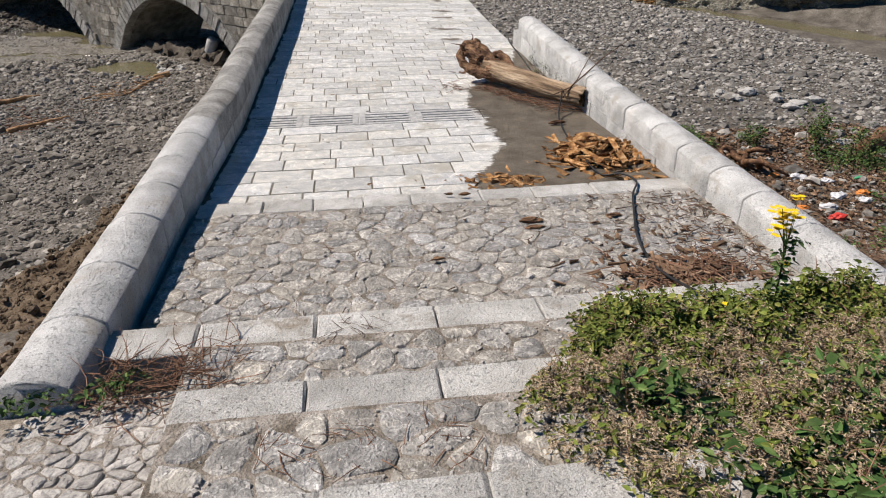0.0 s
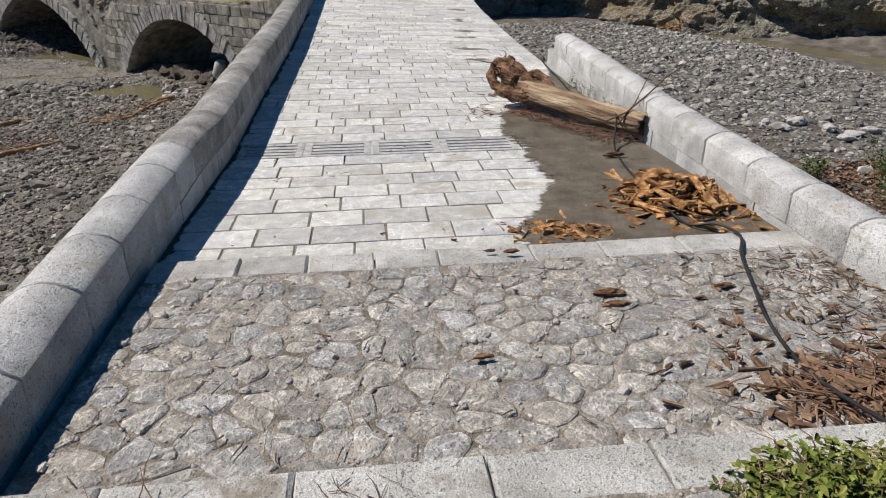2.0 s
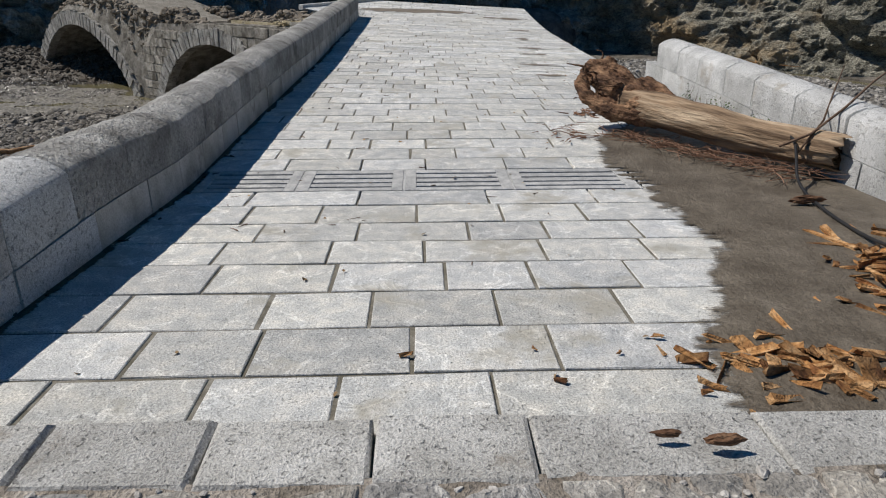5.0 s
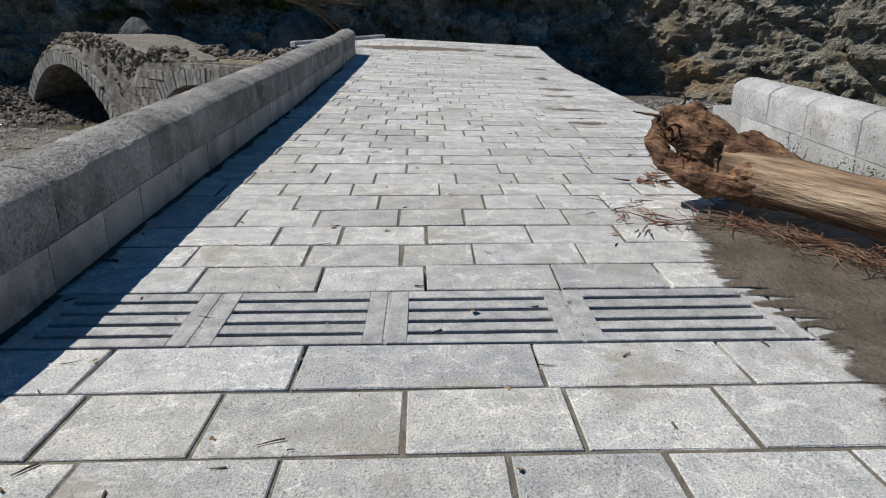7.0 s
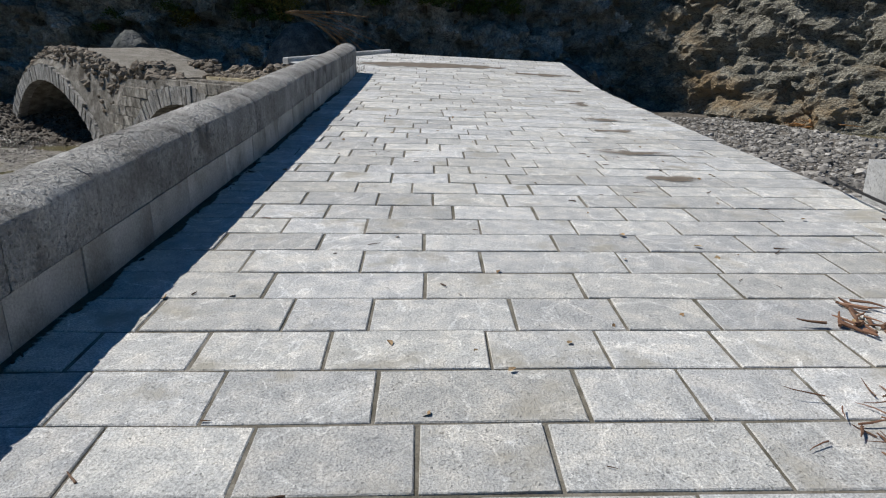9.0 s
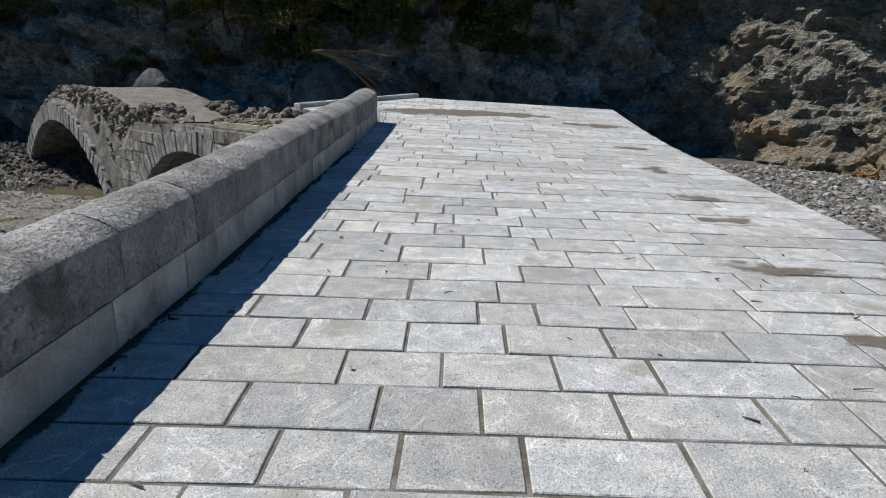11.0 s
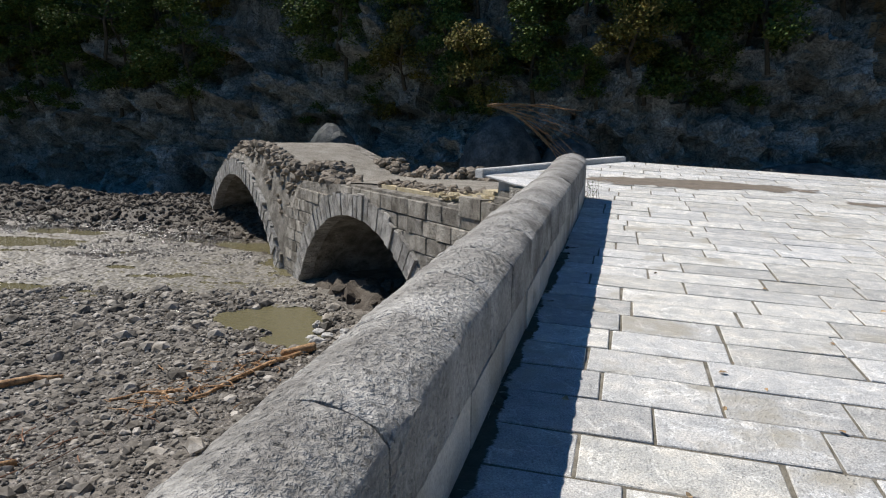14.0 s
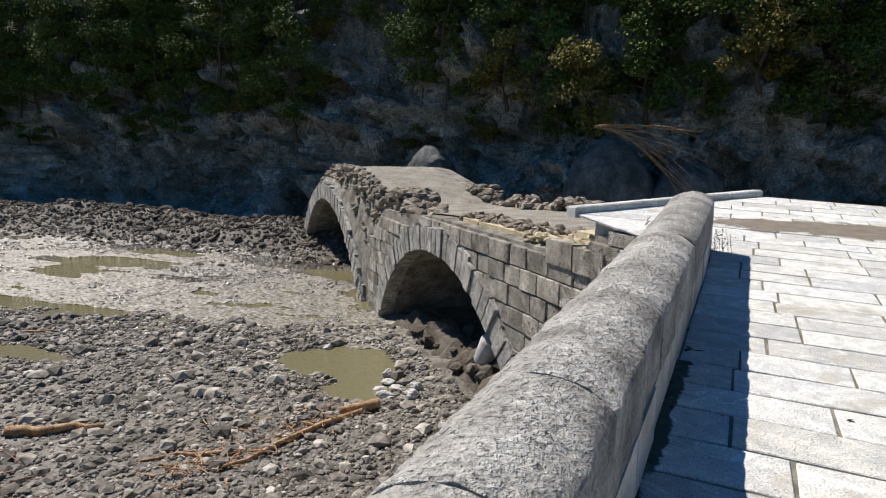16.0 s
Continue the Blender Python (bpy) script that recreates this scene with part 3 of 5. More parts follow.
def cells(x0, x1, y0, y1, size, seed):
    """Irregular stones that fill an oblong: each cell is what lies nearest to its own seed."""
    r = random.Random(seed)
    nx, ny = max(1, round((x1 - x0) / size)), max(1, round((y1 - y0) / (size * .85)))
    pts = {}
    for i in range(-1, nx + 1):
        for j in range(-1, ny + 1):
            pts[i, j] = (x0 + (i + .5 + (.5 if j % 2 else 0) + r.uniform(-.52, .52)) * (x1 - x0) / nx, y0 + (j + .5 + r.uniform(-.48, .48)) * (y1 - y0) / ny)
    for (i, j), (px, py) in pts.items():
        if not (x0 < px < x1 and y0 < py < y1):
            continue
        poly = [(x0, y0), (x1, y0), (x1, y1), (x0, y1)]
        for di in range(-2, 3):
            for dj in range(-2, 3):
                q = pts.get((i + di, j + dj))
                if not q or (di, dj) == (0, 0):
                    continue
                mx, my, dx, dy = (px + q[0]) / 2, (py + q[1]) / 2, q[0] - px, q[1] - py
                out = []
                for a, b in zip(poly, poly[1:] + poly[:1]):
                    sa, sb = (a[0] - mx) * dx + (a[1] - my) * dy, (b[0] - mx) * dx + (b[1] - my) * dy
                    if sa <= 0:
                        out.append(a)
                    if sa * sb < 0:
                        t = sa / (sa - sb)
                        out.append((a[0] + t * (b[0] - a[0]), a[1] + t * (b[1] - a[1])))
                poly = out
                if len(poly) < 3:
                    break
        if len(poly) >= 3:
            yield (px, py), poly, r


def cobbles(parent, x0, x1, y0, y1, zf, size, seed, material, proud=.0155, name="cobble"):
    for c, poly, r in cells(x0, x1, y0, y1, size, seed):
        cx = sum(p[0] for p in poly) / len(poly)
        cy = sum(p[1] for p in poly) / len(poly)
        rad = sum(math.hypot(p[0] - cx, p[1] - cy) for p in poly) / len(poly)
        if rad < .03:
            continue
        k = max(.6, 1 - r.uniform(.003, .009) / rad)
        ring = poly
        for _ in range(2):
            ring = [(a[0] + t * (b[0] - a[0]), a[1] + t * (b[1] - a[1])) for a, b in zip(ring, ring[1:] + ring[:1]) for t in (.2, .8)]
        ring = [(cx + (x - cx) * (1 + .10 * fbm(x * 17, y * 17, seed, 2)), cy + (y - cy) * (1 + .10 * fbm(x * 17, y * 17, seed + 5, 2))) for x, y in ring]
        if len(ring) > 20:
            ring = ring[::2]
        h, tx, ty = proud * r.uniform(.7, 1.5), r.uniform(-.04, .04), r.uniform(-.04, .04)
        v, n = [], len(ring)
        for s, lift in ((k, -.03), (k * .97, h * .35), (k * .86, h * .85), (k * .62, h * 1.1), (k * .3, h * 1.2)):
            for x, y in ring:
                xx, yy = cx + (x - cx) * s, cy + (y - cy) * s
                rough = .011 * fbm(xx * 15, yy * 13, seed, 3) if lift > 0 else 0
                v.append((xx, yy, zf(yy) + lift + rough + tx * (xx - cx) + ty * (yy - cy)))
        v.append((cx, cy, zf(cy) + h * 1.2 + r.uniform(-.004, .006)))
        f = []
        for q in range(4):
            for i in range(n):
                m = (i + 1) % n
                f.append((q * n + i, q * n + m, q * n + n + m, q * n + n + i))
        f += [(4 * n + i, 4 * n + (i + 1) % n, 5 * n) for i in range(n)]
        pydata(name, v, f, material, parent)


def nosed_terrace(k, size, seed):
    y0, y1, zf = TERRACES[k]
    cobbles(steps, XSTART[y0] + .02, 3.97, y0, y1, zf, size, seed, COBBLE)


# ---- paving of the roadway ----
ROWS_Y = [7.24, 7.68, 8.13, 8.58, 9.02, 9.44, 9.85, 10.32, 10.76, 11.42, 11.80, 12.18, 12.57, 12.98, 13.40, 13.79, 14.20, 14.60, 14.99, 15.35, 15.71, 16.10, 16.50, 16.89, 17.30, 17.67, 18.09, 18.48, 18.92]
while ROWS_Y[-1] < 32.4:
    ROWS_Y.append(ROWS_Y[-1] + .392)
GRATES = [(-1.80, -.905), (-.885, .045), (.065, 1.03), (1.05, 2.16)]


def xleft(y):
    if y < 28.0:
        return XIN(y)
    if y < 29.5:
        return 25.75 - y
    return -3.75 + (y - 29.5) * .86


pavement = empty("pavement", "roadway of pale grey dressed limestone slabs in rows", "pavement", kind="structure")
v, f = [], []
ys = list(np.arange(7.2, 32.7, .3))
for y in ys:
    for k in range(9):
        x = xleft(y) + (XRIGHT(y) - xleft(y)) * k / 8
        v.append((x, y, road(x, y) - .008 - (.25 if 10.7 < y < 11.45 and x < 2.3 else 0)))
for j in range(len(ys) - 1):
    for i in range(8):
        q = j * 9 + i
        f.append((q, q + 1, q + 10, q + 9))
pydata("joint_bed", v, f, MORTAR, pavement)
for x in (-.895, .055, 1.04, 2.175):
    pydata("mortar_fillet", *cuboid((x - .011, 10.77, road(x, 10.77) - .1), (.022, 0, 0), (0, .64, road(x, 11.41) - road(x, 10.77)), (0, 0, .1), .003), CREAM, pavement)


def slab(x0, x1, y0, y1, r, xs=None):
    g = r.uniform(.007, .0125)
    (a0, a1), (b0, b1) = xs or ((x0, x1), (x0 + r.uniform(-.006, .006), x1 + r.uniform(-.006, .006)))
    lift, tx = r.uniform(-.003, .004), r.uniform(-.004, .004)
    v = []
    for inset, dz in ((g, -.03), (g, -.005), (g + .005, 0)):
        for x, y, sx, sy in ((a0, y0, 1, 1), (a1, y0, -1, 1), (b1, y1, -1, -1), (b0, y1, 1, -1)):
            xx, yy = x + sx * inset, y + sy * inset + r.uniform(-.003, .003)
            v.append((xx, yy, road(xx, yy) + dz + lift + tx * sx))
    f = [(0, 1, 5, 4), (1, 2, 6, 5), (2, 3, 7, 6), (3, 0, 4, 7), (4, 5, 9, 8), (5, 6, 10, 9), (6, 7, 11, 10), (7, 4, 8, 11), (8, 9, 10, 11)]
    return v, f


# joints across the rows, from the steps up the ramp: distance from the road's axis
JOINTS_LOW = {0: (-1.38, -.71, -.16, .5), 1: (-1.12, -.58, .15, .82), 2: (-1.4, -.63, -.07, .60, 1.27), 3: (-1.04, -.32, .34, .86, 1.47), 4: (-1.12, -.40, .22, 1.01, 1.71), 5: (-.95, -.25, .54, 1.1, 1.77), 6: (-1.14, -.58, .17, .83, 1.47), 7: (-1.23, -.32, .77, 1.67)}
JOINTS_MID = {9: (-1.11, -.38, .26, 1.05, 1.71), 10: (-1.27, -.52, .1, .58, 1.29), 11: (-.79, -.34, .27, 1.01, 1.66), 12: (-1.15, -.57, .06, .56, 1.35), 13: (-1.4, -.8, -.12, .75, 1.23, 1.77), 14: (-1.54, -.99, -.38, .39, .95, 1.54, 2.16), 15: (-1.38, -.65, -.21, .56, 1.13, 1.62, 2.44), 16: (-.85, .08, 1.01, 1.93, 2.62), 17: (-1.08, -.33, .45, 1.38, 1.98, 2.79), 18: (-1.36, -.66, .07, 1.0, 1.63, 2.36, 3.26), 19: (-.98, -.37, .49, 1.21, 1.99, 2.72), 20: (-1.28, -.72, -.21, .3, .97, 1.68, 2.26, 2.95)}
JOINTS_HIGH = {21: (-.97, -.34, .14, .77, 1.45, 1.87, 2.71), 22: (-1.36, -.56, -.05, .54, 1.05, 1.83, 2.31, 3.15), 23: (-.86, -.26, .3, .89, 1.62, 2.33, 3.06), 24: (-1.25, -.54, .16, .53, 1.11, 1.9, 2.6), 25: (-.9, -.3, .31, .97, 1.28), 26: (-1.41, -.8, -.18, .51, 1.09), 27: (-1.11, -.43, .24, .93, 1.56), 28: (-1.25, -.58, .08, .71, 1.42, 1.95), 29: (-1.06, -.73, -.18, .51, .88, 1.62), 30: (-1.27, -.38, -.01, .65, 1.26, 1.96), 31: (-.92, -.12, .43, .81, 1.47), 32: (-1.19, -.56, .08, .98)}
JOINTS = {**JOINTS_LOW, **JOINTS_MID, **JOINTS_HIGH}


def lay_paving():
    r = random.Random(77)
    far = []
    for j in range(len(ROWS_Y) - 1):
        y0, y1 = ROWS_Y[j], ROWS_Y[j + 1]
        if y0 == 10.76:
            x, cuts = 2.2, [2.2]
        else:
            x = max(xleft(y0), xleft(y1)) if y0 > 29 else xleft((y0 + y1) / 2)
            cuts = [x]
        xe = XRIGHT(y0) if y0 < 16.5 else XRIGHT(y0) + .03
        first = True
        if j in JOINTS:
            cuts += list(JOINTS[j])
            x, first = cuts[-1], False
        while x < xe - .05:
            e = x + (r.uniform(.3, .9) if first else r.uniform(.62, 1.12))
            first = False
            if xe - e < .35:
                e = xe
            cuts.append(e)
            x = e
        for k in range(len(cuts) - 1):
            xs = None
            if k == 0 and y0 > 28:
                xs = ((xleft(y0 + .01), cuts[1]), (xleft(y1 - .01), cuts[1]))
                if min(xs[0][1] - xs[0][0], xs[1][1] - xs[1][0]) < .1:
                    continue
            piece = slab(cuts[k], cuts[k + 1], y0, y1, r, xs)
            if y0 < 22.2:
                pydata("slab", *piece, PAVING, pavement)
            else:
                far.append(piece)
    tagged(pydata("far_slabs", *join(far), PAVING_FAR, pavement), kind="stuff")


PAVING_FAR = mat("far_paving_limestone", [(.43, .44, .445), (.52, .525, .52), (.61, .60, .575)], 7.5, 0.75, 0.85, 110, 0.17, cells=105, bumpsize=0.007, speck=0.44, tint=(1.02, 1.0, .95), vary="island", stain=((.40, .38, .33), 1.7, 0.56), pits=(60, .62, .16), veins=(2.2, .014, -.35))


def drain(x0, x1):
    """A slotted stone drain cover."""
    y0, y1 = 10.775, 11.405
    cover = empty("drain_cover", "grey marble drain cover with four long slots set in the paving", "drain cover", "drain covers across the road")
    m = .10

    def bar(name, a0, a1, b0, b1):
        mid = (a0 + a1) / 2
        z = road(mid, b0) + .004
        pydata(name, *cuboid((a0, b0, z - .07), (a1 - a0, 0, 0), (0, b1 - b0, road(mid, b1) - road(mid, b0)), (0, 0, .07), .004), GRATE, cover)
    bar("side_border", x0, x0 + m, y0, y1)
    bar("side_border", x1 - m, x1, y0, y1)
    y = y0
    for k in range(5):
        d = .09 if k in (0, 4) else .094
        bar("rib", x0 + m, x1 - m, y, y + d if k < 4 else y1)
        y += d + .042


for a, b in GRATES:
    drain(a, b)


# ---- the old broken bridge ----
def ob_pt(u, n, z):
    return Vector((-u * .70711 + n * .70711, u * .70711 + n * .70711, z))


ARCHES = [(30.2, -8.1, 6.1, 6.78), (45.3, -10.2, 8.46, 9.2)]
DECK = lerp_table([(20, -.7), (24.4, -1.0), (26, -1.03), (28.6, -1.08), (30.5, -1.15), (33, -1.3), (35.5, -1.35), (38.4, -.85), (41.5, -.32), (43, -.25), (46, -.3), (49, -1.2), (53, -3.2), (56, -5)])


def soffit(u):
    z = -6.0
    for cu, cz, ri, ro in ARCHES:
        if abs(u - cu) < ri:
            z = max(z, cz + math.sqrt(ri * ri - (u - cu) ** 2))
    return z


def front_top(u):
    z = -.68 if u < 23.2 else min(DECK(u), -1.14 if u > 24.4 else -.93)
    cu, cz, ri, ro = ARCHES[1]
    if u > 37.2:
        z = min(DECK(u), cz + math.sqrt(max(0.01, (ro + .08) ** 2 - (u - cu) ** 2)) - .02) if abs(u - cu) < ro else -5
        z = max(z, -5)
    elif u > 35:
        z = -1.3 - (u - 35) * .72
    return z


RUBBLE_M = mat("broken_rubble", [(.105, .085, .062), (.19, .16, .125), (.30, .265, .22)], 4, 0.95, 0.6, 30, 0.25, vary="island", speck=0.3)
oldbridge = empty("old_arch_bridge", "old two-arched stone bridge with its parapets torn away", "bridge")
us = sorted(set([round(21.25 + .25 * k, 3) for k in range(143)]))
v, f = [], []
for u in us:
    for n, top in ((18.29, front_top(u)), (18.75, max(front_top(u), DECK(u)) - .02 if u > 23.3 else -1.1), (23.0, DECK(u) if u > 24 else -1.3)):
        v.append(ob_pt(u, n, max(top, soffit(u) + .05)))
    v.append(ob_pt(u, 23.0, soffit(u)))
    v.append(ob_pt(u, 18.29, soffit(u)))
for i in range(len(us) - 1):
    a, b = i * 5, i * 5 + 5
    for k in range(5):
        m = (k + 1) % 5
        f.append((a + k, b + k, b + m, a + m))
pydata("bridge_core", v, f, OLDBRIDGE, oldbridge)
v, f = [], []
for u in us:
    if u < 24.2 or u > 50:
        continue
    for n in (18.85, 20.0, 21.2, 22.4):
        v.append(ob_pt(u, n, DECK(u) + .02 + .02 * fbm(u, n, 3)))
for i in range(len(v) // 4 - 1):
    for k in range(3):
        q = i * 4 + k
        f.append((q, q + 4, q + 5, q + 1))
pydata("deck_screed", v, f, SCREED, oldbridge, "bare sandy screed deck", True)
r = random.Random(5)
for cu, cz, ri, ro in ARCHES:
    a0 = math.acos(min(1, (-5.2 - cz) / ro)) if cz < -5.2 else math.acos(max(-1, (-5.2 - cz) / ro))
    step = .30 / ri
    k = int(2 * a0 / step)
    for i in range(k):
        b0, b1 = -a0 + 2 * a0 * i / k + .0030, -a0 + 2 * a0 * (i + 1) / k - .0030
        rr = ro + r.uniform(-.10, .04)
        front = 18.13 + r.uniform(-.03, .03)
        v = []
        for nn in (front, 18.62):
            for rad, b in ((ri - .012, b0), (ri - .012, b1), (rr, b1), (rr, b0)):
                v.append(ob_pt(cu + rad * math.sin(b), nn, cz + rad * math.cos(b)))
        pydata("voussoir", v, [(0, 1, 2, 3), (7, 6, 5, 4), (0, 4, 5, 1), (1, 5, 6, 2), (2, 6, 7, 3), (3, 7, 4, 0)], VOUSSOIR, oldbridge)
course = 0
z = -5.2
while z < -.7:
    h = .40
    u = 21.0 + (.4 if course % 2 else 0)
    while u < 39.5:
        e = u + r.uniform(.55, .95)
        mu, mz = (u + e) / 2, z + h / 2
        ok = z + h < front_top(mu) - .0 and (mu < 39)
        for cu, cz, ri, ro in ARCHES:
            for x in (u, e):
                for zz in (z, z + h):
                    if math.hypot(x - cu, zz - cz) < ri + .06:
                        ok = False
        if ok:
            d = r.uniform(-.02, .02)
            rim = [(u + .008, z + .008), (e - .008, z + .008), (e - .008, z + h - .008), (u + .008, z + h - .008)]
            rim = [(a + r.uniform(-.008, .008), b + r.uniform(-.005, .005)) for a, b in rim]
            v = [ob_pt(mu + (a - mu) * .95, 18.205 + d + r.uniform(-.012, .012), mz + (b - mz) * .92) for a, b in rim]
            v += [ob_pt(a, 18.23 + d, b) for a, b in rim] + [ob_pt(a, 18.4, b) for a, b in rim]
            fs = [(0, 1, 2, 3)]
            for q in (0, 4):
                fs += [(q, q + 4, q + 5, q + 1), (q + 1, q + 5, q + 6, q + 2), (q + 2, q + 6, q + 7, q + 3), (q + 3, q + 7, q + 4, q)]
            pydata("ashlar", v, fs, OLDBRIDGE, oldbridge)
        u = e
    z += h
    course += 1
pieces = []
for k in range(2400):
    kind = r.random()
    if kind < .4:
        u, n, big = r.uniform(36.5, 50), r.uniform(18.5, 19.1), r.choice((.05, .09, .14, .2)) * r.uniform(.7, 1.2)
        if k % 2:
            continue
        zz = max(front_top(u), DECK(u) - .35) + r.uniform(-.05, .06)
        zz = front_top(u) * (1 - smooth(18.3, 18.8, n)) + DECK(u) * smooth(18.3, 18.8, n)
    elif kind < .72:
        u, n, big = r.gauss(34.3, .9), r.uniform(18.5, 19.5), r.uniform(.05, .24)
        zz = DECK(u) + r.uniform(-.05, .6) * math.exp(-((u - 34.3) / 1.1) ** 2)
    elif kind < .9:
        u, n, big = r.uniform(27.0, 38), r.uniform(22.2, 23.0), r.uniform(.05, .22)
        zz = DECK(u) + r.uniform(0, .38) * (.6 + .4 * math.sin(u * 2.1))
    else:
        u, n, big = r.uniform(24.8, 29.5), r.uniform(18.6, 19.3), r.uniform(.04, .14)
        zz = DECK(u) + r.uniform(-.02, .1)
    pieces.append(chunk(ob_pt(u, n, zz), (big * r.uniform(.8, 1.5), big, big * r.uniform(.5, .9)), 900 + k))
tagged(pydata("rubble_masonry", *join(pieces), RUBBLE_M, oldbridge, "broken rubble of the torn parapets"), kind="stuff")
for u0, u1, n0, n1, z0, z1, m in [(23.55, 24.35, 18.17, 18.7, -1.32, -.92, OLDBRIDGE), (22.7, 23.5, 18.17, 18.7, -1.34, -.95, OLDBRIDGE), (21.5, 22.62, 18.2, 18.7, -.79, -.60, OLDBRIDGE), (24.5, 28.9, 18.5, 19.1, -1.25, -1.02, YELLOW), (22.4, 24.3, 18.72, 19.3, -1.0, -.80, YELLOW), (21.5, 23.3, 18.42, 18.9, -1.15, -.66, YELLOW)]:
    v = [ob_pt(u, n, zz) for zz in (z0, z1) for u, n in ((u0, n0), (u0, n1), (u1, n1), (u1, n0))]
    pydata("masonry_block", v, [(0, 1, 2, 3), (7, 6, 5, 4), (0, 4, 5, 1), (1, 5, 6, 2), (2, 6, 7, 3), (3, 7, 4, 0)], m, oldbridge)

pieces = []
for k in range(190):
    u, n, big = r.uniform(22.2, 25.6), r.uniform(18.32, 19.15), r.uniform(.03, .12)
    pieces.append(chunk(ob_pt(u, n, -1.0 + .24 * smooth(24.6, 22.8, u) * smooth(18.2, 18.8, n) + r.uniform(-.05, .05)), (big * r.uniform(.8, 1.6), big, big * .6), 5200 + k))
tagged(pydata("mortar_lumps", *join(pieces), YELLOW, oldbridge, "crumbled yellow mortar"), kind="stuff")

# kerb across the end of the paving
kerb = empty("kerb", "pale stone kerb across the end of the paving", "kerb", kind="structure")
ka, kb = Vector((-3.75, 29.45)), Vector((-1.1, 32.7))
for i in range(5):
    p, q = ka.lerp(kb, i / 5), ka.lerp(kb, (i + 1) / 5)
    z = road(p.x, p.y)
    d = (q - p)
    s = Vector((-d.y, d.x)).normalized() * .22
    v, f = cuboid((p.x, p.y, z - .06), (d.x * .99, d.y * .99, road(q.x, q.y) - z), (s.x, s.y, 0), (0, 0, .17), .02)
    pydata("kerb_stone", v, f, CREAM, kerb)

# ---- cliff ----
FOOT = [(-150, 30), (-95, 50), (-60, 59), (-38, 62), (-20, 62), (-6, 60), (7, 60.5), (13.5, 60.5), (17.5, 58.5), (20, 54.5), (22.5, 50.5), (26, 45.5), (33, 37), (44, 28), (60, 20), (95, 6), (150, -10)]
seg = [0.0]
for a, b in zip(FOOT, FOOT[1:]):
    seg.append(seg[-1] + math.hypot(b[0] - a[0], b[1] - a[1]))
fx, fy = lerp_table(list(zip(seg, [p[0] for p in FOOT]))), lerp_table(list(zip(seg, [p[1] for p in FOOT])))


def facets(p, size, amp):
    """Broken planes: each block of the rock has its own depth and slant."""
    q = p / size
    c = noise.voronoi(q)[1][0]
    rv = noise.cell_vector(c * 91.7) - Vector((.5, .5, .5))
    return amp * (rv.x + 1.3 * (q - c).dot(Vector((rv.y, rv.z, rv.x))))


def cliff_point(s, h):
    x, y = sum(fx(s + d) for d in (-3, -1, 1, 3)) / 4, sum(fy(s + d) for d in (-3, -1, 1, 3)) / 4
    tx, ty = fx(s + 1.5) - fx(s - 1.5), fy(s + 1.5) - fy(s - 1.5)
    L = math.hypot(tx, ty)
    nx, ny = ty / L, -tx / L
    back = .10 * h + .45 * max(0, h - 13) + .7 * max(0, h - 24)
    p = Vector((x * .9, y * .9, h * .9))
    q = Vector((p.x + .6 * fbm(p.x * .3, p.y * .3, p.z * .3, 2), p.y, p.z * 1.25 + .35 * p.x))
    k = .42 + 1.38 * smooth(17, 8, x)
    strata = smooth(13, 18, x) * (.34 * abs(fbm(h * 1.1 + .75 * x, y * .25 + x * .2, 3, 4)) + .16 * abs(fbm(h * 3.1 + 1.9 * x, y * .5, 8, 3)))
    rock = 1.3 * fbm(p.x * .11, p.y * .11, p.z * .16, 3) + .9 * abs(fbm(p.x * .28 + p.z * .2, p.y * .28, p.z * .45 + 7, 3)) + k * (facets(q, 4.2, 1.25) + facets(q, 1.7, .6) + facets(q, .7, .26)) + .18 * fbm(p.x * 1.6, p.y * 1.6, p.z * 2.0, 2) + strata
    ledge = .22 * math.sin(h * 2.2 + 2 * fbm(x * .1, y * .1, 1)) * (1 if h < 12 else .3)
    d = rock * 1.25 + ledge - back + (1.1 - .8 * smooth(13, 18, x)) * smooth(3, 0, h)
    return Vector((x + nx * d, y + ny * d, -6 + h + .15 * rock))


def build_cliff():
    ss = list(np.arange(0, seg[2], 3.0)) + list(np.arange(seg[2], seg[13], .28)) + list(np.arange(seg[13], seg[-1], 4.0))
    hs = list(np.arange(0, 14, .27)) + list(np.arange(14, 44, 1.5))
    v = [cliff_point(s, h) for h in hs for s in ss]
    n = len(ss)
    f = [(j * n + i, j * n + i + 1, (j + 1) * n + i + 1, (j + 1) * n + i) for j in range(len(hs) - 1) for i in range(n - 1)]
    return v, f


cliff = tagged(pydata("cliff", *build_cliff(), ROCK), "steep grey and rust-brown rock cliff above the river", "cliff", kind="structure")
# faces left of the bend take the shade-coloured rock, the others the sunlit one
cliff.data.materials.append(ROCK_SHADED)
for q in cliff.data.polygons:
    c = q.center
    q.material_index = 1 if c.x + 2.5 * fbm(c.x * .2, c.y * .2, c.z * .3, 3) < 13 - .15 * c.z else 0


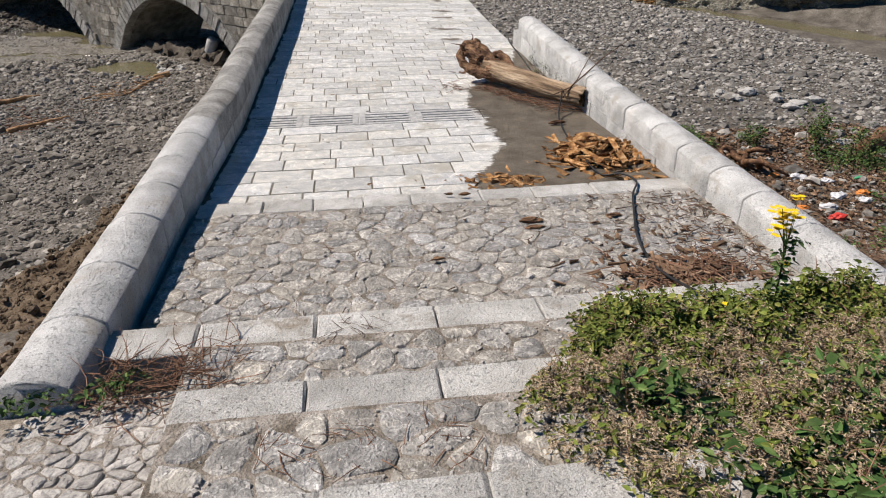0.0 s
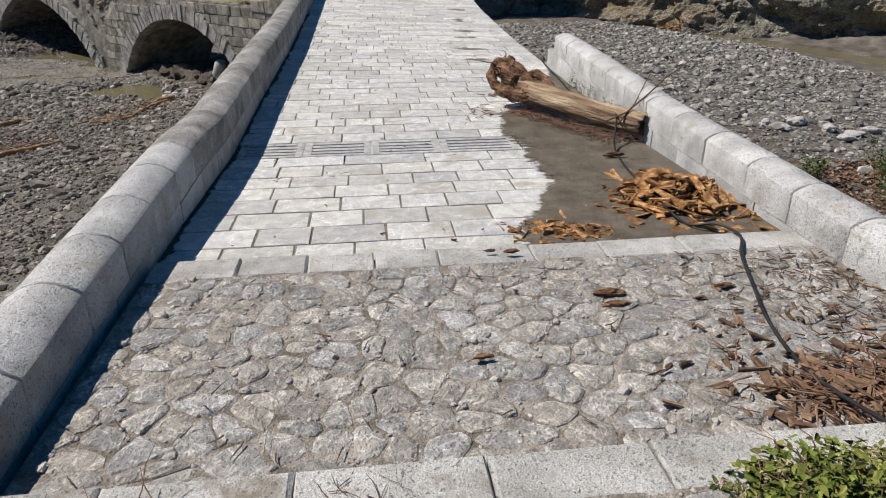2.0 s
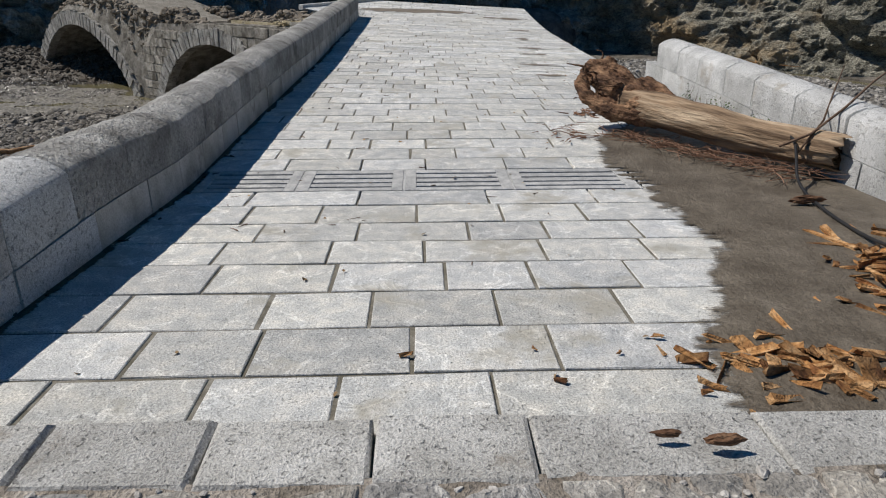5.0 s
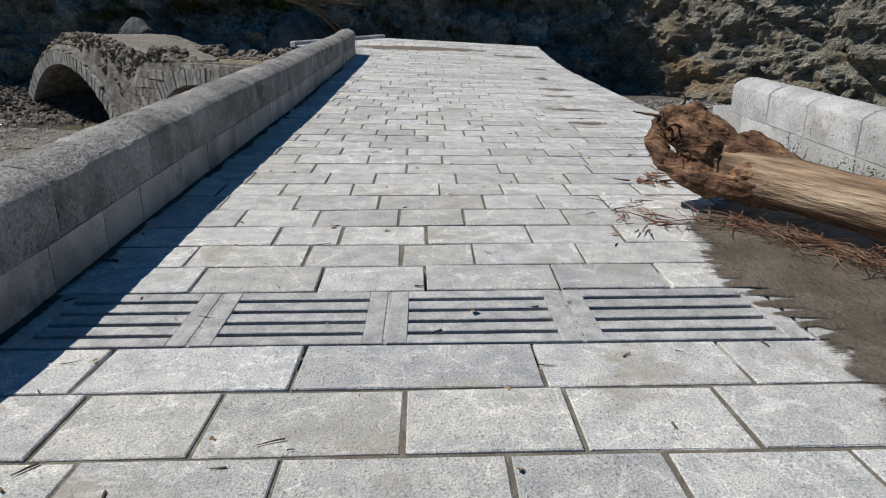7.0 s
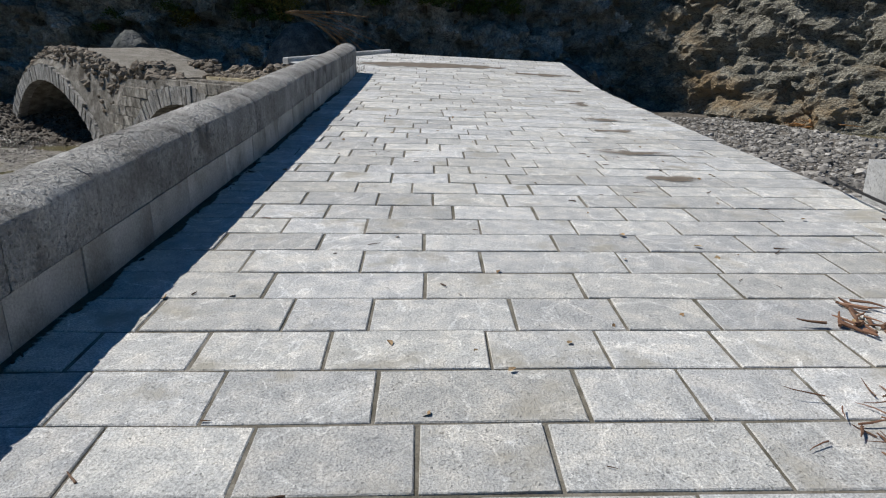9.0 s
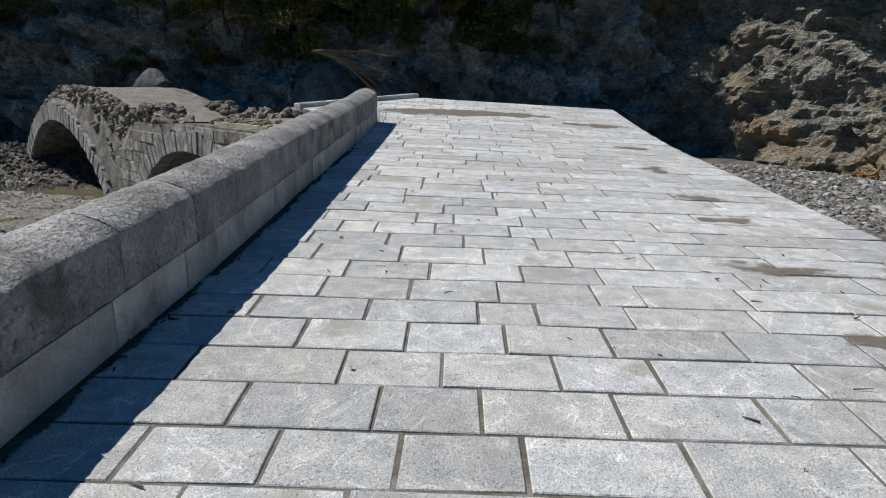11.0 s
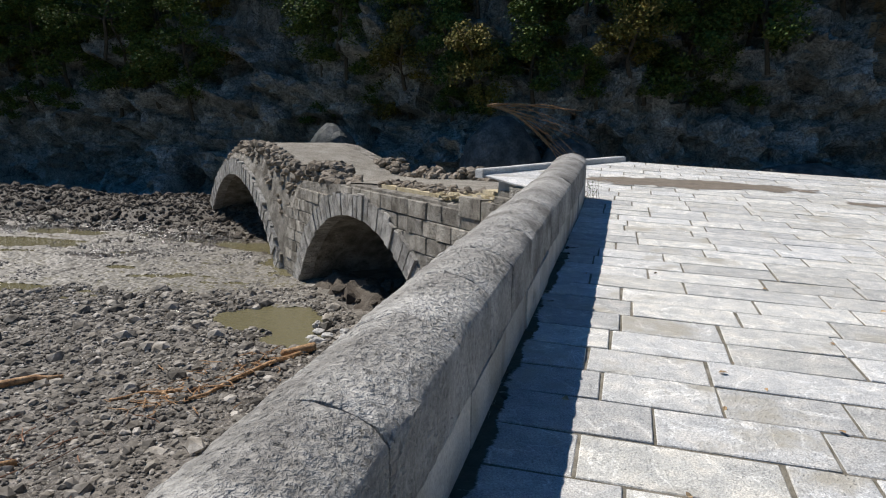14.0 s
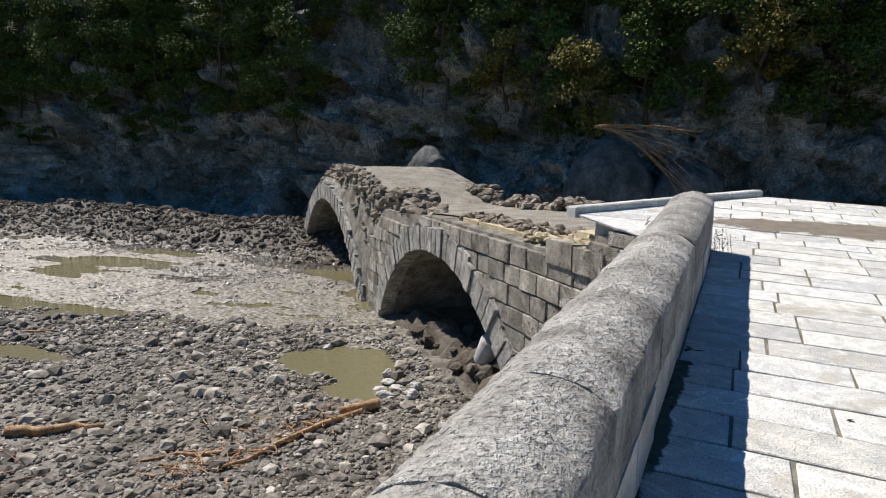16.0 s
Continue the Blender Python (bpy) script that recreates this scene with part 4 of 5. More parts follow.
# ---- loose stones of the river bed ----
def scatter(name, spots, material, label, category, flat=.6):
    """Many small stones in one mesh. spots: x, y, z, radius."""
    t = (1 + 5 ** 0.5) / 2
    base = np.array([(-1, t, 0), (1, t, 0), (-1, -t, 0), (1, -t, 0), (0, -1, t), (0, 1, t), (0, -1, -t), (0, 1, -t), (t, 0, -1), (t, 0, 1), (-t, 0, -1), (-t, 0, 1)]) / 1.9
    tri = np.array([(0, 11, 5), (0, 5, 1), (0, 1, 7), (0, 7, 10), (0, 10, 11), (1, 5, 9), (5, 11, 4), (11, 10, 2), (10, 7, 6), (7, 1, 8), (3, 9, 4), (3, 4, 2), (3, 2, 6), (3, 6, 8), (3, 8, 9), (4, 9, 5), (2, 4, 11), (6, 2, 10), (8, 6, 7), (9, 8, 1)])
    rs = np.random.RandomState(7)
    s = np.array(spots)
    n = len(s)
    v = base[None] * rs.uniform(.72, 1.25, (n, 12, 1))
    v = v * np.stack([rs.uniform(.8, 1.4, n), rs.uniform(.7, 1.1, n), rs.uniform(flat * .7, flat * 1.3, n)], 1)[:, None]
    a = rs.uniform(0, 6.283, n)
    c, q = np.cos(a)[:, None], np.sin(a)[:, None]
    v = np.stack([v[..., 0] * c - v[..., 1] * q, v[..., 0] * q + v[..., 1] * c, v[..., 2] + .15 * v[..., 0] * rs.uniform(-1, 1, (n, 1))], -1)
    v = v * s[:, None, 3:4] + s[:, None, :3]
    f = (tri[None] + 12 * np.arange(n)[:, None, None]).reshape(-1, 3)
    me = bpy.data.meshes.new(name)
    me.from_pydata(v.reshape(-1, 3), [], f)
    me.materials.append(material)
    return tagged(new(name, me), label, category, kind="stuff")


def stone_spots(count, x0, x1, y0, y1, near, seed, low=.028, big=.22, keep=None):
    r = random.Random(seed)
    out = []
    while len(out) < count:
        x = r.uniform(x0, x1)
        y = y0 + (y1 - y0) * r.random() ** .9
        if keep and not keep(x, y):
            continue
        d = math.hypot(x, y - 12)
        size = min(big, low * (1 + d * .02) * math.exp(abs(r.gauss(0, .62))))
        z = bed(x, y)
        if z < -5.0 - (.04 if y > 35 else 0):
            continue
        out.append((x, y, z + size * .15, size))
    return out


def shore(x, y):
    return y < min(25.6 - x, 36.3 + .25 * (x + 14) + .8 * fbm(x * .4, y * .4, 2))


scatter("river_stones", stone_spots(52000, -27, -2.9, 8, 38, -2.7, 21, .021, .14, keep=shore) + stone_spots(650, -22, -3.0, 12, 37, -3.0, 22, .07, .24, keep=shore), PEBBLE, "grey and brown stones strewn over the river bed", "river stones")
def shoals(x, y):
    return y > 35.6 + .25 * (x + 14) and y < 47 and y < 25.6 - x and fbm(x * .12, y * .35, 4) > -.25


scatter("wet_shoal_stones", stone_spots(15000, -42, -11.5, 33, 47, -11.5, 25, .014, .07, keep=shoals), WETPEBBLE, "wet glistening pebbles of the shallow river shoals", "river stones")
scatter("bank_stones", stone_spots(30000, 4.7, 24, 9, 52, 4.7, 23, .026, .2) + stone_spots(420, 4.9, 20, 12, 40, 4.9, 24, .08, .28), GREYSTONE, "grey gravel stones on the far side of the parapet", "river stones")
r = random.Random(31)
spots = []
for _ in range(9000):
    x, y = r.uniform(-58, -15), r.gauss(49.5, 2.2)
    spots.append((x, y, bed(x, y) + .03, min(.32, .034 * math.exp(abs(r.gauss(0, .8))))))
scatter("spoil_stones", spots, SPOIL, "dark wet rubble of a dredged gravel mound", "rubble", .75)
spots = []
for _ in range(420):
    u, n = r.uniform(24.4, 32.6), r.uniform(18.4, 22.5)
    p = ob_pt(u, n, 0)
    spots.append((p.x, p.y, bed(p.x, p.y) + r.uniform(0, .25) + .8 * bump_at(u, n, 27, 21, 2.5, 2), min(.45, .10 * math.exp(abs(r.gauss(0, .7))))))
scatter("arch_rubble", spots, SPOIL, "dark wet rubble washed in under the arch", "rubble", .8)

# a crumbling earth edge below the near arch
v, f = [], []
for i in range(106):
    t = i / 105
    x, y = -10.9 + t * 6.6, 37.4 - t * 6.6
    for k, (off, z) in enumerate([(-.55, -5.05), (-.25, -4.72), (.0, -4.45), (.35, -4.35), (1.1, -4.75), (1.8, -5.1)]):
        w = .30 * fbm(x * 1.7, y * 1.7, k * .7, 5)
        v.append((x + (off + w) * .7, y + (off + w) * .7, z + .22 * fbm(x * 2, y * 2, 4 + k * .5, 5)))
for i in range(105):
    for k in range(5):
        q = i * 6 + k
        f.append((q, q + 6, q + 7, q + 1))
tagged(pydata("earth_bank", v, f, SPOIL, smooth=True), "crumbling dark earth bank along the foot of the old bridge", "bank", kind="structure")


# loose brown earth tipped against the outer face of the long parapet
v, f = [], []
DY, DX = np.arange(3.2, 21.0, .1), np.arange(0, 5.0, .1)
for y in DY:
    for d in DX:
        x = XIN(y) - .47 - d
        fall = -1.25 - .15 * (y - 3.4) - .48 * d - .12 * d * fbm(x * .6, y * .6, 4)
        v.append((x, y, fall + .09 * fbm(x * 1.5, y * 1.5, 2) + .07 * fbm(x * 5, y * 5, 6, 4)))
for j in range(len(DY) - 1):
    for i in range(len(DX) - 1):
        q = j * len(DX) + i
        f.append((q, q + 1, q + len(DX) + 1, q + len(DX))[::-1])
tagged(pydata("dirt_slope", v, f, DIRT, smooth=True), "loose brown earth bank tipped against the parapet", "bank", kind="structure")
r = random.Random(612)
spots = [(*v[q], min(.14, .016 * math.exp(abs(r.gauss(0, .75))))) for q in (r.randrange(len(v)) for _ in range(12000))]
scatter("earth_clods", [(x + r.uniform(-.05, .05), y + r.uniform(-.05, .05), z + .2 * q, q) for x, y, z, q in spots], DIRT, "brown clods and stones on the loose earth bank", "clods", .8)


def boulder(name, c, size, seed, material, label, rough=.25):
    bm = bmesh.new()
    bmesh.ops.create_icosphere(bm, subdivisions=3, radius=1)
    for q in bm.verts:
        k = 1 + rough * fbm(q.co.x * 1.1 + seed, q.co.y * 1.1, q.co.z * 1.1, 4)
        q.co = Vector((q.co.x * size[0] * k, q.co.y * size[1] * k, q.co.z * size[2] * k)) + Vector(c)
    return tagged(part(name, bm, material, None), label, "boulder", "boulders at the cliff foot")


for i, (c, s) in enumerate([((-20.3, 58.7, -2.0), (1.9, 1.7, 2.75)), ((-8.8, 58.6, -2.2), (2.8, 2.0, 3.4)), ((-4.4, 58.8, -2.8), (2.2, 1.8, 2.8)), ((8.5, 59.0, -3.6), (4.2, 2.2, 2.3))]):
    boulder("boulder", c, s, i * 7.3, BOULDER, "large blue-grey boulder at the foot of the cliff", .13)
r = random.Random(58)
for i in range(7):
    x = r.uniform(12.6, 17.2)
    y = 21.5 + r.uniform(-1.5, 1.3)
    bo = boulder("pale_slab", (x, y, bed(x, y) + .1), (r.uniform(.16, .38), r.uniform(.14, .24), r.uniform(.08, .16)), 90 + i, PALE, "pale broken stone on the gravel bank", .3)
    bo["group"] = "pale stones on the bank"
for i in range(6):
    a = r.uniform(0, 6.28)
    x, y = 10.5 + r.gauss(0, .4), 15.7 + r.gauss(0, .3)
    z = bed(x, y)
    pts = [Vector((x + math.cos(a + .5 * k) * .16 * k, y + math.sin(a + .5 * k) * .16 * k, z + .1 + .28 * math.sin(k * .7))) for k in range(6)]
    tagged(pydata("stranded_root", *tube(pts, [.09, .085, .07, .06, .045, .02], 9, .4, i, .3), BARK, smooth=True), "twisted brown root stranded among the flood wrack", "root", "stranded roots on the bank")
r = random.Random(55)
for i in range(9):
    u = i / 8
    p = (-8.1 + r.uniform(-1.2, .9), 32.1 + r.uniform(-1.0, 1.0))
    boulder("pale_stone", (*p, bed(*p) + .08), (r.uniform(.08, .24), r.uniform(.07, .16), r.uniform(.06, .12)), 60 + i, PALE, "pale broken stone lying on the river gravel", .35)["group"] = "pale stones by the puddle"

# ---- mud on the roadway ----
MUDLINE = lerp_table([(7.2, 1.40), (7.55, 1.45), (7.9, 1.55), (8.4, 1.78), (8.9, 2.0), (9.3, 2.18), (9.9, 2.17), (10.3, 2.15), (10.8, 2.15), (11.0, 2.08), (11.5, 1.98), (12.1, 2.15), (12.6, 2.25), (12.9, 2.45), (13.4, 3.0), (14.4, 3.5), (15.6, 3.85), (16.4, 4.1)])


def soft_edged(m, most=1.0, scale=7.0):
    """Lets a thin layer fade out, patchily, where its mesh says that it grows thin."""
    t = m.node_tree
    n, link = t.nodes, t.links.new
    at = n.new("ShaderNodeAttribute")
    at.attribute_name = "cover"
    mp = n.new("ShaderNodeVectorMath")
    mp.operation = "MULTIPLY"
    mp.inputs[1].default_value = (1, 2.6, 1)
    link(n["Texture Coordinate"].outputs["Object"], mp.inputs[0])
    nz = n.new("ShaderNodeTexNoise")
    nz.inputs["Scale"].default_value, nz.inputs["Detail"].default_value, nz.inputs["Roughness"].default_value = scale, 7, .68
    link(mp.outputs[0], nz.inputs["Vector"])
    ad = n.new("ShaderNodeMath")
    ad.operation = "ADD"
    link(at.outputs["Fac"], ad.inputs[0])
    link(nz.outputs["Fac"], ad.inputs[1])
    mr = n.new("ShaderNodeMapRange")
    mr.interpolation_type = "SMOOTHSTEP"
    mr.inputs[1].default_value, mr.inputs[2].default_value, mr.inputs[3].default_value, mr.inputs[4].default_value = .88, 1.14, 0, most
    link(ad.outputs[0], mr.inputs[0])
    mx = n.new("ShaderNodeMixShader")
    link(mr.outputs[0], mx.inputs[0])
    link(n.new("ShaderNodeBsdfTransparent").outputs[0], mx.inputs[1])
    link(n["Principled BSDF"].outputs[0], mx.inputs[2])
    link(mx.outputs[0], n["Material Output"].inputs[0])
    return m


soft_edged(MUD)
soft_edged(DRYMUD, .75, 5.0)


def mud_sheet(name, x0, x1, y0, y1, cover, thick, step, label, material):
    v, f, cov = [], [], []
    xs, ys = np.arange(x0, x1 + 1e-6, step), np.arange(y0, y1 + 1e-6, step)
    for y in ys:
        for x in xs:
            c = max(0.0, min(1.0, cover(x, y)))
            cov.append(c)
            v.append((x, y, road(x, y) + .010 + thick * smooth(.5, 1, c)))
    n = len(xs)
    for j in range(len(ys) - 1):
        for i in range(n - 1):
            q = j * n + i
            if max(cov[q], cov[q + 1], cov[q + n], cov[q + n + 1]) > .02:
                f.append((q, q + 1, q + n + 1, q + n))
    ob = pydata(name, v, f, material, smooth=True)
    ob.data.attributes.new("cover", "FLOAT", "POINT").data.foreach_set("value", cov)
    return tagged(ob, label, "mud", kind="stuff")


def main_mud(x, y):
    d = x - MUDLINE(y) + .10 * fbm(x * 2.2, y * 2.2, 1) + .05 * fbm(x * 3, y * 12, 3)
    lines = .34 * max(0, math.sin((y - 10.8) * 6.283 / .135)) * smooth(10.7, 10.85, y) * smooth(11.75, 11.5, y) * smooth(2.95, 2.6, x)
    return .42 + d / .42 - lines * 1.6 + .10 * fbm(x * 6, y * 6, 2)


mud_sheet("mud_puddle", .9, 4.0, 7.25, 16.3, main_mud, .016, .04, "wet brown silt left by a flood on the paving", MUD)


def far_mud(x, y):
    d = .9 * bump_at(x, y, -.4, 30.0, 1.6, .5) + .75 * bump_at(x, y, 1.2, 30.4, 1.3, .32) + .6 * bump_at(x, y, 3.2, 29.2, 1.0, .4) + .62 * bump_at(x, y, 3.3, 26.0, .5, .35) + .6 * bump_at(x, y, 3.0, 23.6, .3, .45) + .6 * bump_at(x, y, 2.9, 21.4, .35, .3) + .6 * bump_at(x, y, 2.75, 20.3, .4, .2) + .55 * bump_at(x, y, 2.6, 18.6, .8, .25) + .5 * bump_at(x, y, 2.6, 17.2, .5, .2)
    return .55 + 1.5 * (d - .45 + .30 * fbm(x * 2.2, y * 3.5, 6) + .12 * fbm(x * 8, y * 8, 2))


mud_sheet("dried_mud", -2.0, 4.05, 16.8, 31.4, far_mud, .0, .07, "thin dried brown mud stains along the paving", DRYMUD)


DAMP = soft_edged(mat("damp_silt", [(.045, .04, .03), (.09, .078, .058)], 8, 0.7, 0.3, 40, speck=0.2), .9, 9.0)


def damp(x, y):
    d = smooth(.12, .02, x - XIN(y) + .04 * fbm(x * 3, y * 3, 2))
    return .5 + .9 * (d - .62 + .5 * fbm(x * 5, y * 2.2, 8))


mud_sheet("damp_strip", -1.9, -1.5, 7.3, 24, damp, .0, .03, "dark damp silt along the foot of the parapet", DAMP)

# ---- driftwood ----
drift = empty("driftwood_log", "washed-up tree trunk with torn twisted roots on the paving", "log")
r = random.Random(91)
TIP, END = Vector((2.60, 13.0, -1.0)), Vector((3.95, 10.85, -1.21))
grain = END - TIP
along = grain.normalized()
side = along.cross(Vector((0, 0, 1))).normalized()
LOG = Matrix((( along.x, side.x, 0, TIP.x), (along.y, side.y, 0, TIP.y), (along.z, side.z, 1, TIP.z), (0, 0, 0, 1)))
path, rad = [], []
for i in range(61):
    t = i / 60
    path.append(Vector((.12 + t * (grain.length - .12), .03 * math.sin(t * 5), .02 * math.sin(t * 7))))
    rad.append(.205 - .035 * t)
v, f = tube(path, rad, 64, .05, 3)
trunk = []
for k, p in enumerate(v):
    i, w = k // 64, (k % 64) / 64 * 6.283
    c = path[min(i, 60)]
    groove = -.016 * abs(noise.noise((math.cos(w) * 7, math.sin(w) * 7, i * .035))) - .010 * abs(noise.noise((math.cos(w) * 17, math.sin(w) * 17, i * .06))) + .012 * fbm(p.x * 2, math.cos(w) * 2, math.sin(w) * 2, 2)
    q = c + (p - c) * (1 + groove / .19)
    q.x += (.16 * noise.noise((math.cos(w) * 4, math.sin(w) * 4, 9)) + .05 * noise.noise((math.cos(w) * 15, math.sin(w) * 15, 2))) * smooth(54, 60, i)
    trunk.append((q.x, q.y, q.z))
pydata("trunk", trunk, f, SPLITWOOD, drift, "bare greyish split trunk", True).matrix_world = LOG

# the root mass: thick roots that grow together round a hollow, torn at their tips
THICK = [
    ([(.75, 0, 0), (.4, .0, .02), (.1, .02, .05), (-.18, .03, .12), (-.38, .04, .22)], [.17, .215, .20, .17, .10]),
    ([(.55, .12, -.06), (.15, .19, -.06), (-.15, .26, .0), (-.40, .29, .10), (-.60, .24, .26), (-.66, .10, .40)], [.08, .10, .085, .085, .08, .06]),
    ([(.45, -.05, .15), (.1, -.10, .26), (-.2, -.12, .38), (-.45, -.06, .46), (-.64, .04, .46), (-.70, .15, .36)], [.06, .08, .085, .08, .085, .06]),
    ([(.85, -.12, .08), (.55, -.30, .15), (.25, -.42, .22), (-.02, -.40, .26), (-.16, -.26, .24), (-.12, -.14, .2)], [.05, .075, .075, .085, .075, .06]),
    ([(.0, .08, .2), (-.25, .10, .30), (-.45, .06, .34), (-.60, .08, .38)], [.13, .13, .11, .07]),
    ([(.1, .15, -.1), (-.1, .12, -.14), (-.3, .02, -.12), (-.45, -.08, -.02)], [.09, .08, .06, .03]),
    ([(-.35, -.05, .42), (-.42, -.12, .55), (-.5, -.08, .6)], [.07, .05, .03]),
    ([(.5, -.2, .05), (.3, -.25, .0), (.1, -.3, -.02)], [.07, .05, .03])]
THICK = [([(x * (.78 if x < 0 else .8), y, z * .82 - .02) for x, y, z in p], w) for p, w in THICK]
raw = pydata("root_core", *join([tube([Vector(a).lerp(Vector(b), k / 4) for a, b in zip(p, p[1:]) for k in range(4)] + [Vector(p[-1])], [float(np.interp(k / 4, range(len(p)), w)) for k in range(4 * len(p) - 3)], 14, .45, i, .25) for i, (p, w) in enumerate(THICK)]), BARK)
fuse = raw.modifiers.new("fuse", "REMESH")
fuse.mode, fuse.voxel_size = "VOXEL", .017
skin = bpy.data.meshes.new_from_object(raw.evaluated_get(bpy.context.evaluated_depsgraph_get()))
raw.modifiers.clear()
for q in skin.vertices:
    p, nn = q.co.copy(), q.normal.copy()
    ridge = abs(noise.noise((p.x * 5 + 2 * noise.noise(p * 3), p.y * 17, p.z * 17))) + .6 * abs(noise.noise((p.x * 11, p.y * 31, p.z * 31 + 4)))
    q.co = p + nn * (.010 - .03 * ridge + .02 * fbm(p.x * 6, p.y * 6, p.z * 6, 2))
skin.materials.clear()
skin.materials.append(BARK)
skin.shade_smooth()
raw.data = skin
raw.parent, raw["label"] = drift, "torn dark root mass"
raw.matrix_world = LOG
for i in range(26):
    a = r.uniform(0, 6.283)
    x0 = r.uniform(-.6, .15)
    w = r.uniform(.006, .02)
    p = Vector((x0, .20 * math.cos(a), .14 - .45 * min(0, x0) * .6 + .17 * math.sin(a)))
    d = Vector((r.uniform(-.8, .2), .5 * math.cos(a), .5 * math.sin(a))).normalized()
    pts = []
    for k in range(7):
        pts.append(p.copy())
        p = p + d * r.uniform(.02, .055)
        d = (d + Vector((r.uniform(-.5, .5), r.uniform(-.5, .5), r.uniform(-.6, .4)))).normalized()
    pydata("root", *tube(pts, [w * (1 - k / 8) for k in range(7)], 7, .3, i, .3), BARK, drift, "", True).matrix_world = LOG


def sticks(name, label, category, count, place, length, radius, material, seed, kind="stuff", bend=.25, rise=.15, sides=5):
    r = random.Random(seed)
    pieces = []
    for _ in range(count):
        x, y, z = place(r)
        a = r.uniform(0, 6.283)
        L = r.uniform(*length)
        d = Vector((math.cos(a), math.sin(a), r.uniform(-rise * .4, rise)))
        p = Vector((x, y, z))
        pts = []
        for k in range(5):
            pts.append(p.copy())
            p += d * L / 4
            d += Vector((r.uniform(-bend, bend), r.uniform(-bend, bend), r.uniform(-bend, bend) * .4))
            d.normalize()
        w = r.uniform(*radius)
        pieces.append(tube(pts, [w, w * .95, w * .8, w * .65, w * .35], sides))
    return tagged(pydata(name, *join(pieces), material), label, category, kind=kind)


def at_road(cx, cy, sx, sy, lift=.012):
    def place(r):
        x, y = cx + r.gauss(0, sx), cy + r.gauss(0, sy)
        return x, y, road(x, y) + lift + r.uniform(0, .02)
    return place


sticks("root_twigs", "reddish fine roots and twigs under the driftwood log", "twigs", 330, lambda r: (lambda t: (2.5 + 1.15 * t + r.gauss(0, .12), 12.55 - 1.7 * t + r.gauss(0, .10), road(2.5, 12) + .03 + r.uniform(0, .06)))(r.random()), (.12, .42), (.0025, .006), TWIG_RED, 61, bend=.4)
sticks("root_twigs", "short broken twigs beside the root ball", "twigs", 45, at_road(1.95, 12.75, .14, .22), (.06, .2), (.003, .008), TWIG_RED, 62)
sticks("dry_stems", "dry brown stems caught under the nosing by the parapet end", "dry plants", 230, lambda r: (r.uniform(-1.85, -.95), r.gauss(3.72, .16), -.98 + r.uniform(0, .12)), (.12, .42), (.002, .005), TWIG_RED, 63, rise=.5, bend=.35)
sticks("dry_stems", "dry stems lying on the cobbled steps", "dry plants", 60, lambda r: (lambda x, y: (x, y, -.70 + .012 - (y - 2.22) * .04))(r.uniform(-.7, .6), r.uniform(2.5, 2.9)), (.08, .24), (.0015, .004), TWIG_RED, 64)
sticks("dry_stems", "curled dry creeper on the pale nosing", "dry plants", 20, lambda r: (r.gauss(-.05, .14), r.gauss(4.12, .08), -.94), (.1, .28), (.0015, .0035), TWIG, 65, bend=.6, rise=.1)
sticks("straw_litter", "brown straw and bark litter on the cobbles beside the parapet", "litter", 330, lambda r: (lambda x, y: (x, y, -1.12 - (y - 4.4) * .022 + .03))(min(3.9, 3.9 - abs(r.gauss(0, .55))), r.uniform(4.5, 6.8)), (.03, .15), (.003, .009), TWIG, 66, bend=.1)
sticks("straw_litter", "pile of brown stalks in front of the bush", "litter", 260, lambda r: (lambda x, y: (x, y, -1.1 + r.uniform(0, .05)))(r.gauss(2.9, .3), r.gauss(4.75, .2)), (.06, .28), (.003, .008), TWIG_RED, 78, bend=.12)
sticks("straw_litter", "brown straw on the cobbles", "litter", 70, lambda r: (lambda x, y: (x, y, -1.12 - (y - 4.4) * .022 + .03))(r.uniform(-1.7, 3.6), r.uniform(4.45, 6.8)), (.04, .16), (.002, .006), TWIG, 67)
sticks("paving_twigs", "small twigs scattered on the paving", "litter", 70, lambda r: (lambda x, y: (x, y, road(x, y) + .008))(r.uniform(-1.4, 3.6), r.uniform(7.6, 19)), (.02, .11), (.002, .006), TWIG, 68, bend=.12, rise=.02)
sticks("paving_twigs", "small heap of red twigs on the paving", "litter", 22, at_road(2.4, 13.9, .10, .12), (.06, .2), (.006, .014), TWIG_RED, 69)
sticks("wall_foot_debris", "dark damp leaf litter along the foot of the parapet", "litter", 110, lambda r: (lambda y: (XIN(y) + abs(r.gauss(.03, .04)), y, road(-1.8, y) + .008))(r.uniform(7.4, 25)), (.02, .09), (.004, .012), LITTER, 70)


def splinters(name, label, count, cx, cy, sx, sy, height, size, seed, ground=road, material=ORANGE, low=7.3):
    """Split chips of wood in a heap."""
    r = random.Random(seed)
    pieces = []
    for _ in range(count):
        dx, dy = r.gauss(0, 1), r.gauss(0, 1)
        x, y = min(3.95, cx + dx * sx), max(low, cy + dy * sy)
        h = height * math.exp(-(dx * dx + dy * dy) / 1.6)
        L, w, t = r.uniform(*size), r.choice((.02, .035, .05, .09, .12)) * r.uniform(.7, 1.2), r.uniform(.008, .034)
        w, t = min(w, L * .4), min(t, L * .12)
        e = Euler((r.uniform(-.4, .4), r.uniform(-.35, .35), r.uniform(0, 6.28))).to_matrix()
        vs, fs = cuboid((-L / 2, -w / 2, -t / 2), (L, 0, 0), (0, w, 0), (0, 0, t), .004, .012, r)
        c = Vector((x, y, ground(x, y) + .02 + h * r.random()))
        sk = r.uniform(-.35, .35)
